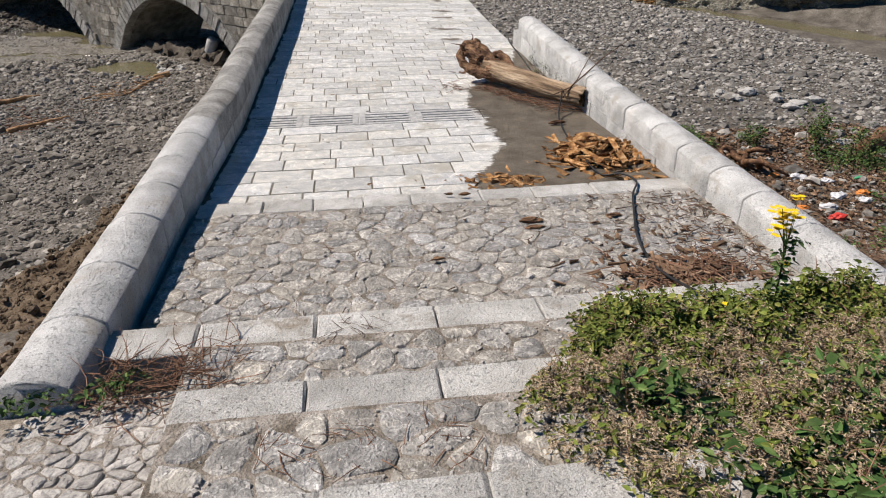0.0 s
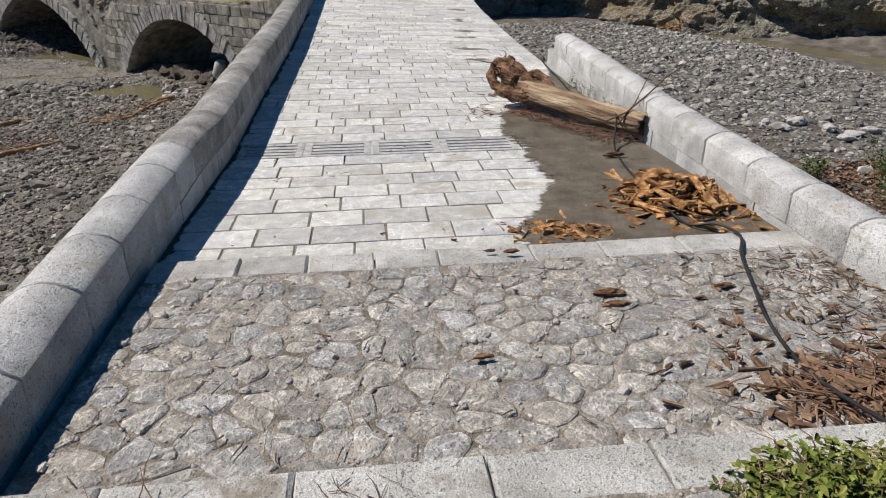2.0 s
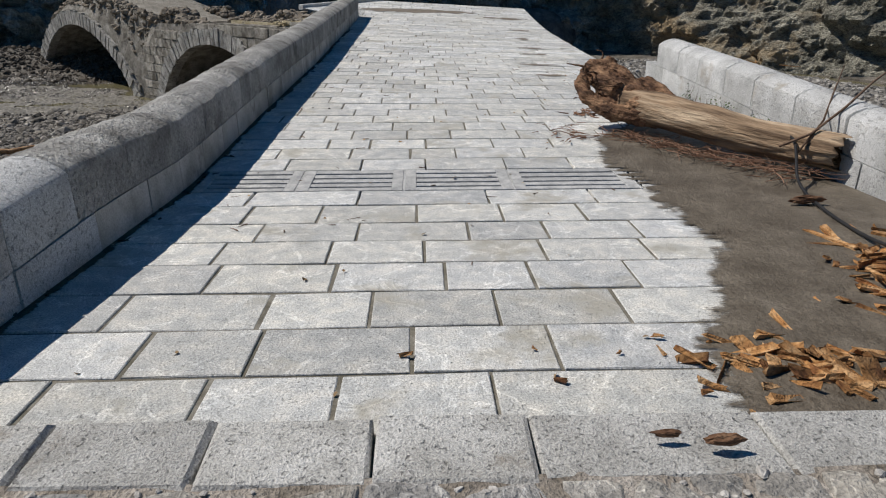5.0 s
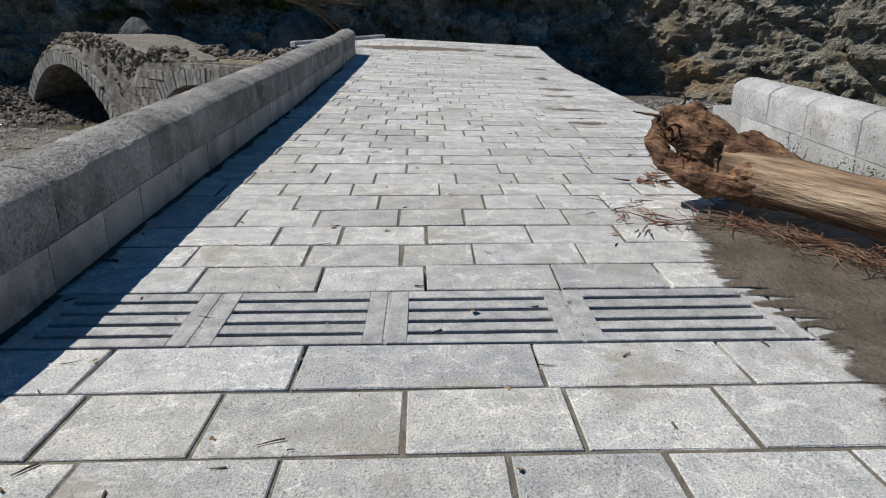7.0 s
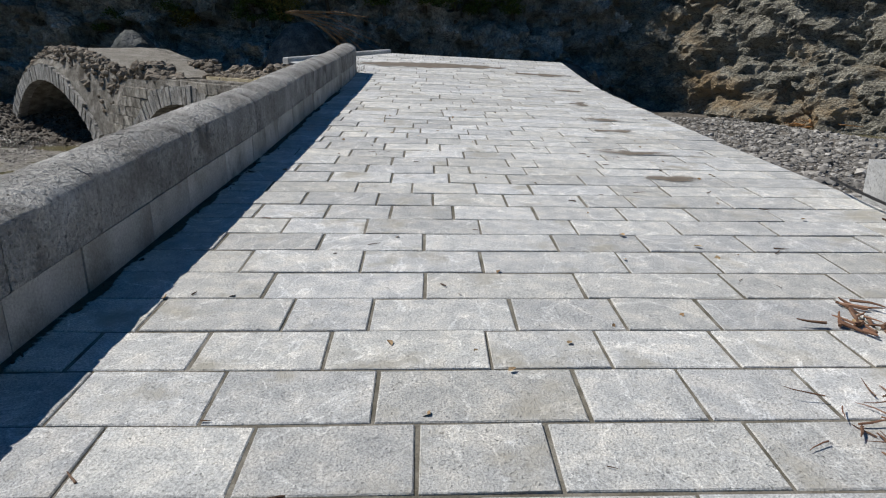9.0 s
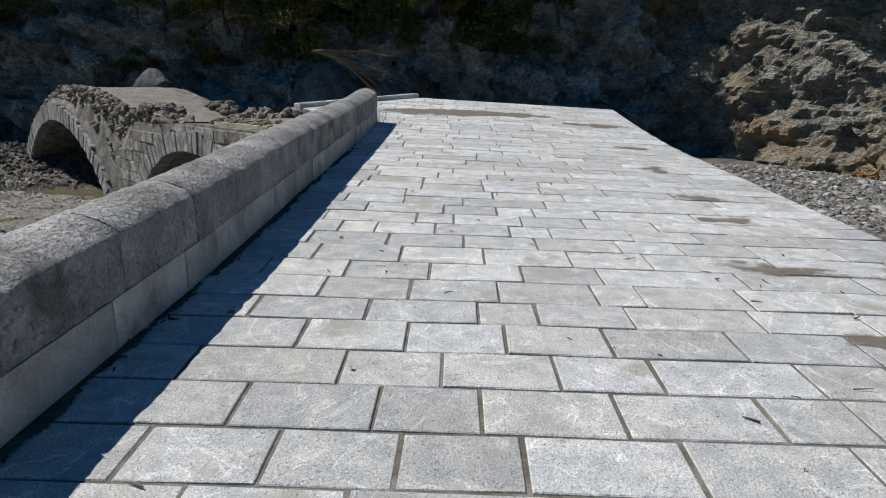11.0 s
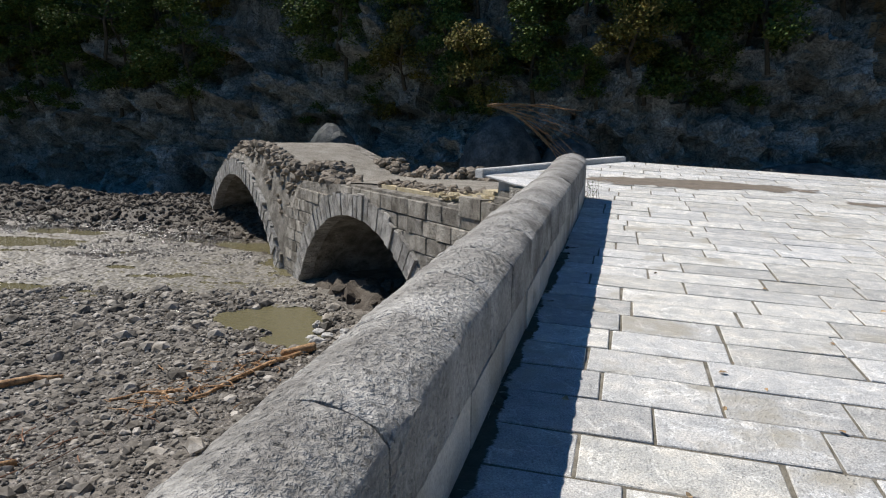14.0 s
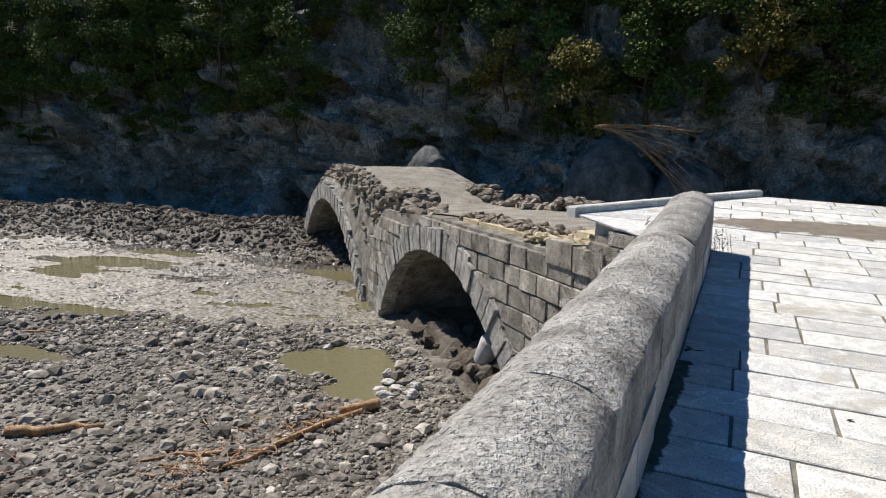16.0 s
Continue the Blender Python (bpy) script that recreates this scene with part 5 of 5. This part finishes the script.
        pieces.append(([c + e @ Vector((q.x, q.y * (1 - .5 * abs(q.x) / L) + sk * q.x * .3, q.z)) for q in vs], fs))
    return tagged(pydata(name, *join(pieces), material), label, "wood chips", kind="stuff")


splinters("splintered_wood", "heap of bright orange splintered rotten wood on the mud", 260, 3.40, 8.42, .34, .42, .26, (.08, .46), 71)
splinters("splintered_wood", "orange wood splinters beside the mud edge", 60, 1.95, 7.62, .26, .15, .03, (.05, .26), 72)
splinters("splintered_wood", "stray splinters on the paving", 16, 1.5, 7.6, .8, .3, .0, (.02, .06), 73)
def terrace(x, y):
    return -1.13 - (min(y, 6.85) - 4.4) * .022 + .01


splinters("bark_chips", "heap of brown bark and broken stalks in front of the bush", 210, 2.85, 4.85, .36, .24, .06, (.04, .2), 79, terrace, WRACK, 4.45)
splinters("bark_chips", "brown bark chips strewn over the cobbles", 70, 2.8, 5.5, .7, .55, .0, (.02, .11), 80, terrace, WRACK, 4.45)
leaf_fall = cloud("fallen_leaves", None, WRACK_PALE, 110, lambda q, n: (lambda x, y: np.stack([x, y, np.array([road(a, b) for a, b in zip(x, y)]) + .012], 1))(q.uniform(-1.5, 3.4, n), q.uniform(7.5, 24, n)), (.02, .065), 822, "", 1.4)
tagged(leaf_fall, "small curled tan leaves fallen on the paving", "leaves", kind="stuff")
boulder("wood_lump", (3.30, 8.72, road(3.3, 8.7) + .2), (.20, .13, .09), 17.0, ORANGE, "large orange chunk of rotten wood", .5)["category"] = "wood chunk"
for i, (x, y, z, s) in enumerate([(1.03, 7.05, -1.15, .035), (1.22, 7.0, -1.14, .05), (1.80, 6.2, -1.15, .09), (1.82, 6.05, -1.16, .07), (.69, 5.43, -1.12, .05), (2.75, 6.2, -1.15, .06), (3.27, 10.1, -1.30, .09)]):
    bo = boulder("bark_piece", (x, y, z + .02), (s * 1.35, s * .4, s * .36), 31 + i * 3.1, BARK, "dark broken piece of bark on the ground", .5)
    bo["category"], bo["group"] = "bark", "bark pieces on the steps"

# ---- cable and branches ----
pts = [(4.0, 16.9, -1.14), (3.88, 16.2, -1.14), (3.84, 14.9, -1.2), (3.75, 13.6, -1.24), (3.74, 12.4, -1.27), (3.66, 11.2, -1.0), (3.42, 10.5, -1.25), (3.30, 9.9, -1.30), (3.2, 9.2, -1.27), (3.12, 8.6, -1.17), (3.08, 8.1, -1.20), (3.12, 7.6, -1.22), (3.30, 7.4, -1.14), (3.38, 7.1, -1.13), (3.17, 6.7, -1.12), (2.98, 6.2, -1.11), (2.77, 5.6, -1.10), (2.67, 5.0, -1.08), (2.66, 4.4, -.95), (2.70, 3.9, -.80)]
fine = []
for a in range(len(pts) - 1):
    p0, p1, p2, p3 = (Vector(pts[max(0, min(len(pts) - 1, a + k))]) for k in (-1, 0, 1, 2))
    for k in range(6):
        t = k / 6
        fine.append(.5 * ((2 * p1) + (p2 - p0) * t + (2 * p0 - 5 * p1 + 4 * p2 - p3) * t * t + (3 * p1 - p0 - 3 * p2 + p3) * t ** 3))
tagged(pydata("black_cable", *tube(fine, [.0135] * len(fine), 8), RUBBER, smooth=True), "thick black plastic pipe trailing over mud and steps", "cable")
br = [(3.45, 10.95, -1.05), (3.75, 11.0, -.95), (4.05, 11.05, -.72), (4.35, 11.2, -.52), (4.8, 11.5, -.36), (5.4, 11.8, -.1)]
tagged(pydata("dead_branch", *join([tube(br, [.014, .013, .012, .010, .007, .004], 7, .2), tube([(3.6, 10.9, -1.1), (3.9, 11.1, -.85), (4.2, 11.5, -.62), (4.5, 11.9, -.45)], [.010, .009, .008, .005], 6, .2)]), TWIG, smooth=True), "thin bare branch leaning over the white parapet", "branch")
for i, (a, b, w) in enumerate([((-13.7, 26.6), (-12.3, 27.6), .10), ((-8.3, 30.6), (-9.1, 27.3), .06), ((-8.2, 31.0), (-8.6, 30.2), .13), ((-11.6, 23.0), (-10.2, 24.6), .09), ((-9.3, 28.0), (-10.6, 27.0), .05), ((-20.6, 31.4), (-19.6, 31.9), .05)]):
    q = []
    for k in range(7):
        x, y = a[0] + (b[0] - a[0]) * k / 6, a[1] + (b[1] - a[1]) * k / 6 + .06 * math.sin(k * 2)
        q.append((x, y, bed(x, y) + w * .8))
    tagged(pydata("broken_branch", *tube(q, [w * (1 - .07 * k) for k in range(7)], 8, .3, i), SPLITWOOD_O, smooth=True), "stripped tan driftwood stick on the gravel", "branch", "driftwood sticks on the river bed")
sticks("river_twigs", "tangle of tan twigs on the river gravel", "twigs", 110, lambda r: (lambda t: (lambda x, y: (x, y, bed(x, y) + .08))(-8.5 - 1.3 * t + r.gauss(0, .35), 30 - 3.2 * t + r.gauss(0, .5)))(r.random()), (.12, .6), (.005, .02), SPLITWOOD_O, 74, bend=.45)
sticks("river_twigs", "reddish twigs washed onto the gravel", "twigs", 120, lambda r: (lambda x, y: (x, y, bed(x, y) + .06))(r.gauss(-11.3, 1.0), r.gauss(24.2, .9)), (.2, .8), (.006, .016), TWIG_RED, 75)
sticks("cliff_twigs", "orange driftwood wedged at the foot of the cliff", "twigs", 220, lambda r: (lambda t: (lambda x, y: (x, y, bed(x, y) + .3 + r.uniform(0, .5)))(20.5 + 3.5 * t + r.gauss(0, .5), 56 - 6 * t + r.gauss(0, .7)))(r.random()), (.6, 2.0), (.02, .06), ORANGE, 76)
fb = empty("fallen_branches", "bare dead branches hanging over the boulders", "branch")
r = random.Random(81)
for i in range(15):
    p = Vector((-9.2 + i * .12, 56.2, 1.85 - i * .03))
    d = Vector((1, 0, .12 - i * .065)).normalized()
    q, w = [], []
    for k in range(10):
        q.append(p.copy())
        w.append((.09 if i == 0 else .045) * (1 - k / 11))
        p = p + d * r.uniform(.4, .85)
        d = (d + Vector((r.uniform(-.05, .15), r.uniform(-.15, .15), r.uniform(-.24, .08)))).normalized()
    pydata("bough", *tube(q, w, 6), SPLITWOOD_O, fb, "", True)


# ---- plants on the steps ----
def step_z(y):
    return np.interp(y, [0, .9, 1.9, 2.2, 3.0, 3.35, 4.0, 4.4, 7], [-.1, -.3, -.5, -.6, -.72, -.85, -.95, -1.1, -1.18])


def mounds(list_of):
    """Spots on and under the surface of low leafy hummocks: x, y, radius, height."""
    def spot(r, n):
        k = r.randint(0, len(list_of), n)
        q = np.array(list_of)[k]
        a, d = r.uniform(0, 6.283, n), np.sqrt(r.uniform(0, 1, n))
        x, y = q[:, 0] + q[:, 2] * d * np.cos(a), q[:, 1] + q[:, 2] * d * np.sin(a)
        h = q[:, 3] * np.maximum(0, 1 - d * d) ** .8 * (1.12 - .75 * r.uniform(0, 1, n))
        return np.stack([x, y, step_z(y) + h + r.uniform(.0, .03, n)], 1)
    return spot


def bush(name, label, humps, n_leaf, size, leaf, n_seed, seed, n_stem=60):
    b = empty(name, label, "bush")
    cloud("leaves", b, leaf, n_leaf, mounds(humps), size, seed, "", .5, (.17, .34))
    if n_seed:
        inner = mounds([(x, y, q * .95, h * 1.12) for x, y, q, h in humps])

        def fluff(g, k):
            hub = inner(g, max(8, n_seed // 26))
            return hub[g.randint(0, len(hub), k)] + g.normal(0, .016, (k, 3))
        cloud("seed_heads", b, SEED, n_seed, fluff, (.012, .032), seed + 1, "fluffy dry tan seed heads", .3, (.10, .2))
    r = random.Random(seed)
    st = []
    for _ in range(n_stem):
        x, y, q, h = r.choice(humps)
        a = r.uniform(0, 6.28)
        p = Vector((x + r.gauss(0, q * .3), y + r.gauss(0, q * .3), step_z(y)))
        e = p + Vector((math.cos(a) * q * .8, math.sin(a) * q * .8, h * r.uniform(.5, 1.1)))
        m = p.lerp(e, .5) + Vector((0, 0, h * .35))
        st.append(tube([p, p.lerp(m, .6), m, m.lerp(e, .6), e], [.004, .004, .003, .003, .0015], 4))
    tagged(pydata("stems", *join(st), TWIG_RED, b), kind="stuff")
    return b


def humps(count, x0, x1, y0, y1, rad, height, seed, edge):
    r = random.Random(seed)
    out = []
    while len(out) < count:
        x, y = r.uniform(x0, x1), r.uniform(y0, y1)
        if edge(x, y):
            out.append((x, y, r.uniform(*rad), r.uniform(*height)))
    return out


BUSH_EDGE = lerp_table([(1.0, 1.7), (1.9, 1.3), (2.3, 1.05), (2.8, 1.0), (3.3, 1.15), (3.6, 1.5), (4.1, 1.72)])
bush("green_bush", "low bright green leafy bush overgrowing the steps", humps(60, 1.4, 3.95, 3.25, 4.05, (.12, .3), (.10, .38), 1, lambda x, y: x > BUSH_EDGE(y)), 17000, (.025, .07), LEAF_Y, 5000, 101, 260)
bush("seeding_creeper", "creeper with fluffy dry seed heads sprawling over the steps", humps(110, 1.0, 3.9, 1.75, 3.45, (.14, .30), (.08, .28), 2, lambda x, y: x > BUSH_EDGE(y)), 9500, (.02, .06), LEAF_Y, 90000, 102, 320)
bush("bramble", "dark green bramble with broad leaves beside the steps", humps(64, 1.5, 3.95, 1.1, 2.8, (.16, .34), (.12, .36), 3, lambda x, y: x > BUSH_EDGE(y) + .5), 4800, (.04, .105), LEAF, 12000, 103, 200)
rag = empty("yellow_flower", "tall yellow-flowered ragwort standing in the bush", "flower")
r = random.Random(7)
st, heads = [], []
for i in range(9):
    top = Vector((2.86 + r.gauss(0, .075), 3.62 + r.gauss(0, .06), .02 + r.gauss(0, .055)))
    foot = Vector((2.93, 3.62, -.75))
    mid = Vector((2.90, 3.62, -.22 + r.uniform(-.05, .05)))
    st.append(tube([foot, foot.lerp(mid, .6), mid, mid.lerp(top, .5), top], [.007, .006, .005, .003, .002], 5))
    for _ in range(6):
        heads.append(top + Vector((r.gauss(0, .03), r.gauss(0, .03), r.gauss(0, .02))))
for dx, z in ((-.02, -.33), (.06, -.52), (-.42, -.62)):
    heads.append(Vector((2.95 + dx, 3.6, z)))
pydata("stem", *join(st), LEAF, rag)
cloud("stem_leaves", rag, LEAF, 160, lambda q, n: np.stack([2.92 + q.normal(0, .04, n), 3.62 + q.normal(0, .04, n), q.uniform(-.75, -.1, n)], 1), (.03, .07), 9)
pet = []
for h in heads:
    for k in range(11):
        a = k / 11 * 6.283
        d, s = Vector((math.cos(a), math.sin(a), .15)), Vector((-math.sin(a), math.cos(a), 0)) * .006
        pet.append(([h, h + d * .017 + s, h + d * .029, h + d * .017 - s], [(0, 1, 2), (0, 2, 3)]))
tagged(pydata("petals", *join(pet), FLOWER, rag, "small bright yellow petals"), kind="stuff")
bush("wall_weeds", "small green creeping weeds at the parapet foot", [(-2.05, 3.45, .16, .08), (-1.75, 3.5, .16, .07), (-1.6, 3.66, .12, .06), (-2.3, 3.4, .12, .06)], 260, (.03, .06), LEAF, 0, 104, 8)


for i, (x, y) in enumerate([(3.9, 12.3), (3.92, 13.1), (3.88, 13.5), (3.93, 14.3), (3.9, 11.8), (-1.62, 27.9)]):
    w = empty("wall_weed", "thin dry-green weed growing at the parapet foot", "weed", "weeds along the parapets")
    r = random.Random(400 + i)
    blades = []
    for _ in range(11):
        b = Vector((x + r.gauss(0, .05), y + r.gauss(0, .09), road(x, y) - .01))
        t = b + Vector((r.gauss(0, .06), r.gauss(0, .09), r.uniform(.15, .36)))
        blades.append(tube([b, b.lerp(t, .5) + Vector((r.gauss(0, .01), r.gauss(0, .01), 0)), t], [.003, .0025, .001], 4))
    pydata("stems", *join(blades), TWIG, w)
    cloud("leaves", w, LEAF, 60, lambda q, n, x=x, y=y: np.stack([x + q.normal(0, .05, n), y + q.normal(0, .09, n), road(x, y) + q.uniform(.02, .32, n)], 1), (.015, .04), 410 + i)


def ground_bush(name, label, c, rad, h, n, seed, leaf):
    b = empty(name, label, "bush")

    def spot(r, k):
        d = r.normal(0, 1, (k, 3))
        d = d / np.linalg.norm(d, axis=1)[:, None] * (r.uniform(0, 1, (k, 1)) ** .5)
        return np.array(c) + d * np.array([rad, rad, h])
    cloud("leaves", b, leaf, n, spot, (.03, .09), seed)
    return b


for i, (x, y, q) in enumerate([(13.2, 15.4, .9), (14.4, 15.0, .9), (11.6, 10.4, .9), (10.2, 9.4, .9), (13.2, 12.2, .9), (9.4, 8.2, .8), (12.3, 9.4, 1.1), (10.0, 18.2, .5), (8.6, 9.6, .6), (14.4, 10.6, 1.0), (15.4, 14.2, .9), (10.9, 7.2, 1.0), (12.9, 7.4, 1.1)]):
    ground_bush("bank_bush", "ragged green weeds on the rubbish-strewn bank", (x, y, bed(x, y) + .15), q, .35, 1100, 300 + i, LEAF)
sticks("bank_litter", "brown twigs and flood wrack on the bank", "litter", 2600, lambda r: (lambda x, y: (x, y, bed(x, y) + .04))(r.uniform(7, 15), r.uniform(7, 16)), (.1, .6), (.004, .016), TWIG, 77)
cloud("leaf_wrack", None, WRACK, 24000, lambda q, n: (lambda x, y: np.stack([x, y, np.array([bed(a, b) for a, b in zip(x, y)]) + q.uniform(.0, .07, n)], 1))(q.uniform(5.2, 16, n), 18.6 - np.abs(q.normal(0, 5.0, n))), (.04, .17), 811, "", .8)
tagged(bpy.data.objects["leaf_wrack"], "brown flood wrack of dead leaves, bark and stalks on the bank", "litter", kind="stuff")
for i, (x, y, h) in enumerate([(13.6, 17.3, 1.3), (13.0, 16.2, 1.0), (11.6, 17.0, .7), (8.2, 10.4, .7), (13.9, 15.4, 1.0), (12.7, 12.6, .8), (9.6, 16.6, .6)]):
    weed = empty("leggy_weed", "tall thin weed with sparse green leaves on the bank", "weed", "weeds on the bank")
    r = random.Random(830 + i)
    st, lv = [], []
    for _ in range(9):
        b = Vector((x + r.gauss(0, .12), y + r.gauss(0, .12), bed(x, y) - .02))
        e = b + Vector((r.gauss(0, .3), r.gauss(0, .3), h * r.uniform(.5, 1.1)))
        m = b.lerp(e, .5) + Vector((r.gauss(0, .08), r.gauss(0, .08), .08))
        st.append(tube([b, m, e], [.012, .008, .003], 5))
        lv += [m.lerp(e, q / 9) for q in range(10)] + [b.lerp(m, q / 5) for q in range(2, 5)]
    tagged(pydata("stems", *join(st), TWIG_RED, weed), kind="stuff")
    spots = np.array([tuple(q) for q in lv])
    cloud("leaves", weed, LEAF, 420, lambda q, n, sp=spots: sp[q.randint(0, len(sp), n)] + q.normal(0, .06, (n, 3)), (.04, .10), 840 + i)
q = [(15.9, 17.2, bed(15.9, 17.2) + .2), (15.3, 16.7, bed(15.3, 16.7) + .2), (14.7, 16.3, bed(14.7, 16.3) + .18), (14.3, 16.1, bed(14.3, 16.1) + .15)]
tagged(pydata("stranded_log", *tube([Vector(a).lerp(Vector(b), k / 5) for a, b in zip(q, q[1:]) for k in range(5)] + [Vector(q[-1])], [.26 - .006 * k for k in range(16)], 14, .25, 4, .2), BARK, smooth=True), "short brown broken trunk stranded on the bank", "log")
for i, (x, y, s, m, lab) in enumerate([(11.4, 14.6, .15, "TRASH_W", "crumpled white plastic bag on the bank"), (11.9, 14.2, .12, "TRASH_W", "crumpled white plastic sheet on the bank"), (10.8, 12.2, .13, "TRASH_R", "crushed red plastic bottle on the bank"), (12.3, 13.4, .11, "TRASH_O", "orange plastic scrap on the bank"), (12.9, 14.3, .09, "TRASH_G", "green plastic scrap on the bank"), (11.5, 13.2, .14, "TRASH_W", "pale plastic bottle on the bank"), (10.4, 12.9, .10, "TRASH_O", "orange plastic scrap on the bank"), (11.0, 12.8, .13, "TRASH_W", "crumpled pale plastic sack on the bank"), (12.0, 12.9, .12, "TRASH_W", "torn white plastic wrapping on the bank"), (10.9, 14.9, .09, "TRASH_O", "orange plastic scrap on the bank")]):
    bo = boulder("plastic_litter", (x, y, bed(x, y) + s * .5), (s * 1.4, s, s * .7), 70 + i * 2.2, TRASH[m], lab, .6)
    bo["category"], bo["group"] = "litter", "plastic litter on the bank"
v, f = tube([(-6.75, 33.45, -4.45), (-6.72, 33.42, -4.38), (-6.5, 33.3, -3.85), (-6.47, 33.28, -3.76), (-6.46, 33.27, -3.74)], [.22, .27, .27, .22, .07], 18)
tagged(pydata("plastic_drum", v, f, PALE, smooth=True), "dented pale grey plastic drum lodged under the arch", "drum")


# ---- forest on the cliff ----
def tree(name, label, height, spread, n, leaf, seed, size=(.10, .25)):
    t = empty(name, label, "tree", "trees on the cliff")
    r = random.Random(seed)
    limbs, clumps = [], []
    bend = [Vector((r.gauss(0, .18), r.gauss(0, .18), 0)) for _ in range(6)]
    tr = [Vector((0, 0, height * k / 6)) + sum(bend[:k], Vector()) for k in range(7)]
    limbs.append(tube(tr, [.16 * (1 - k / 8) for k in range(7)], 7, .2))
    for k in range(15):
        q = r.uniform(.25, 1)
        b = tr[min(5, int(q * 6))]
        a = r.uniform(0, 6.28)
        L = spread * (1.15 - q * .75) * r.uniform(.6, 1.1)
        e = b + Vector((math.cos(a) * L, math.sin(a) * L, r.uniform(-.1, .5) * L))
        limbs.append(tube([b, b.lerp(e, .35) + Vector((0, 0, .1 * L)), b.lerp(e, .7) + Vector((0, 0, .12 * L)), e], [.06, .045, .03, .01], 5))
        clumps.append((*e, r.uniform(.5, 1.0) * spread * .42))
        clumps.append((*b.lerp(e, .6), r.uniform(.4, .8) * spread * .35))
    clumps.append((*tr[-1], spread * .3))
    pydata("trunk", *join(limbs), LITTER, t)

    def spot(g, k):
        q = np.array(clumps)[g.randint(0, len(clumps), k)]
        d = g.normal(0, 1, (k, 3))
        d = d / np.linalg.norm(d, axis=1)[:, None] * (g.uniform(0, 1, (k, 1)) ** .4) * np.array([1, 1, .65])
        return q[:, :3] + d * q[:, 3:4]
    cloud("crown", t, leaf, n, spot, size, seed, up=.5)
    return t


kinds = [tree("cliff_tree", "dark green broadleaved tree on the cliff", 7, 3.2, 8500, FOREST, 201), tree("cliff_tree", "dense dark tree leaning from the cliff", 9, 3.6, 10500, FOREST, 202), tree("cliff_tree", "autumn tree on the cliff, its yellow also standing for sunlight", 5.5, 2.4, 5000, FOREST_Y, 203), tree("cliff_shrub", "small dark shrub clinging to the rock", 2.4, 1.6, 2600, FOREST, 204, (.08, .20))]
r = random.Random(17)
first = [True] * 4
s = seg[1]
while s < seg[10]:
    mx = fx(s)
    for tier, (hh, ks) in enumerate(((r.uniform(7.0, 8.8), (3, 3, 3, 0)), (r.uniform(8.6, 10.5), (0, 1, 0, 3)), (r.uniform(11.5, 14), (0, 1, 0)), (r.uniform(15.5, 20), (1, 1, 0)))):
        if mx > 9 and tier < 2:
            continue
        if -33 < mx < -25 and tier < 3:
            continue
        k = r.choice(ks)
        if r.random() < .10:
            k = 2
        p = cliff_point(s + r.uniform(-1, 1), hh)
        # leaning trees mostly get the yellow leaf, which paints them as sunlit
        lean = .5 if -18 < mx < 5 and tier in (1, 2) and r.random() < .4 else 0
        k = r.choice((2, 2, 0)) if lean else k
        m = Matrix.Translation(p - Vector((0, 0, .4))) @ Euler((r.uniform(.0, .25) + lean, r.uniform(-.15, .15), 0)).to_matrix().to_4x4() @ Matrix.Rotation(r.uniform(0, 6.28), 4, "Z")
        if first[k]:
            kinds[k].matrix_basis, first[k] = m, False
        else:
            copy_thing(kinds[k], m)
    s += r.uniform(2.6, 3.8)

# ---- rubble slope beside the steps ----
slope = empty("rubble_slope", "slope of pale broken stones beside the lower parapet end", "stone slope", kind="structure")
v, f = [], []
for j in range(12):
    for i in range(14):
        x, y = -3.6 + i * .2, .8 + j * .26
        v.append((x, y, -.995 + (3.5 - y) * .13 - .25 * max(0, -2.3 - x) + .03 * fbm(x * 2, y * 2, 1)))
for j in range(11):
    for i in range(13):
        q = j * 14 + i
        f.append((q, q + 1, q + 15, q + 14))
pydata("slope_bed", v, f, SOILJOINT, slope)
cobbles(slope, -2.3, -1.22, 1.2, 3.55, lambda y: -1.0 + (3.5 - y) * .13, 0.13, 505, COBBLE_PALE, .012, "stone")
# ---- pieces of paving and steps ----
nosed_terrace(0, .25, 501)
nosed_terrace(1, .26, 502)
nosed_terrace(2, .28, 503)
r = random.Random(88)
spots = []
for k, n in ((0, 1300), (1, 420), (2, 420)):
    y0, y1, zf = TERRACES[k]
    for _ in range(n):
        x, y = r.uniform(XSTART[y0] + .05, 3.9), r.uniform(y0, y1)
        s = min(.035, .009 * math.exp(abs(r.gauss(0, .6))))
        spots.append((x, y, zf(y) + .009 + s * .2, s))
scatter("stone_chips", spots, COBBLE_PALE, "pale stone chips and grit lying between the cobbles", "stone chips")
lay_paving()
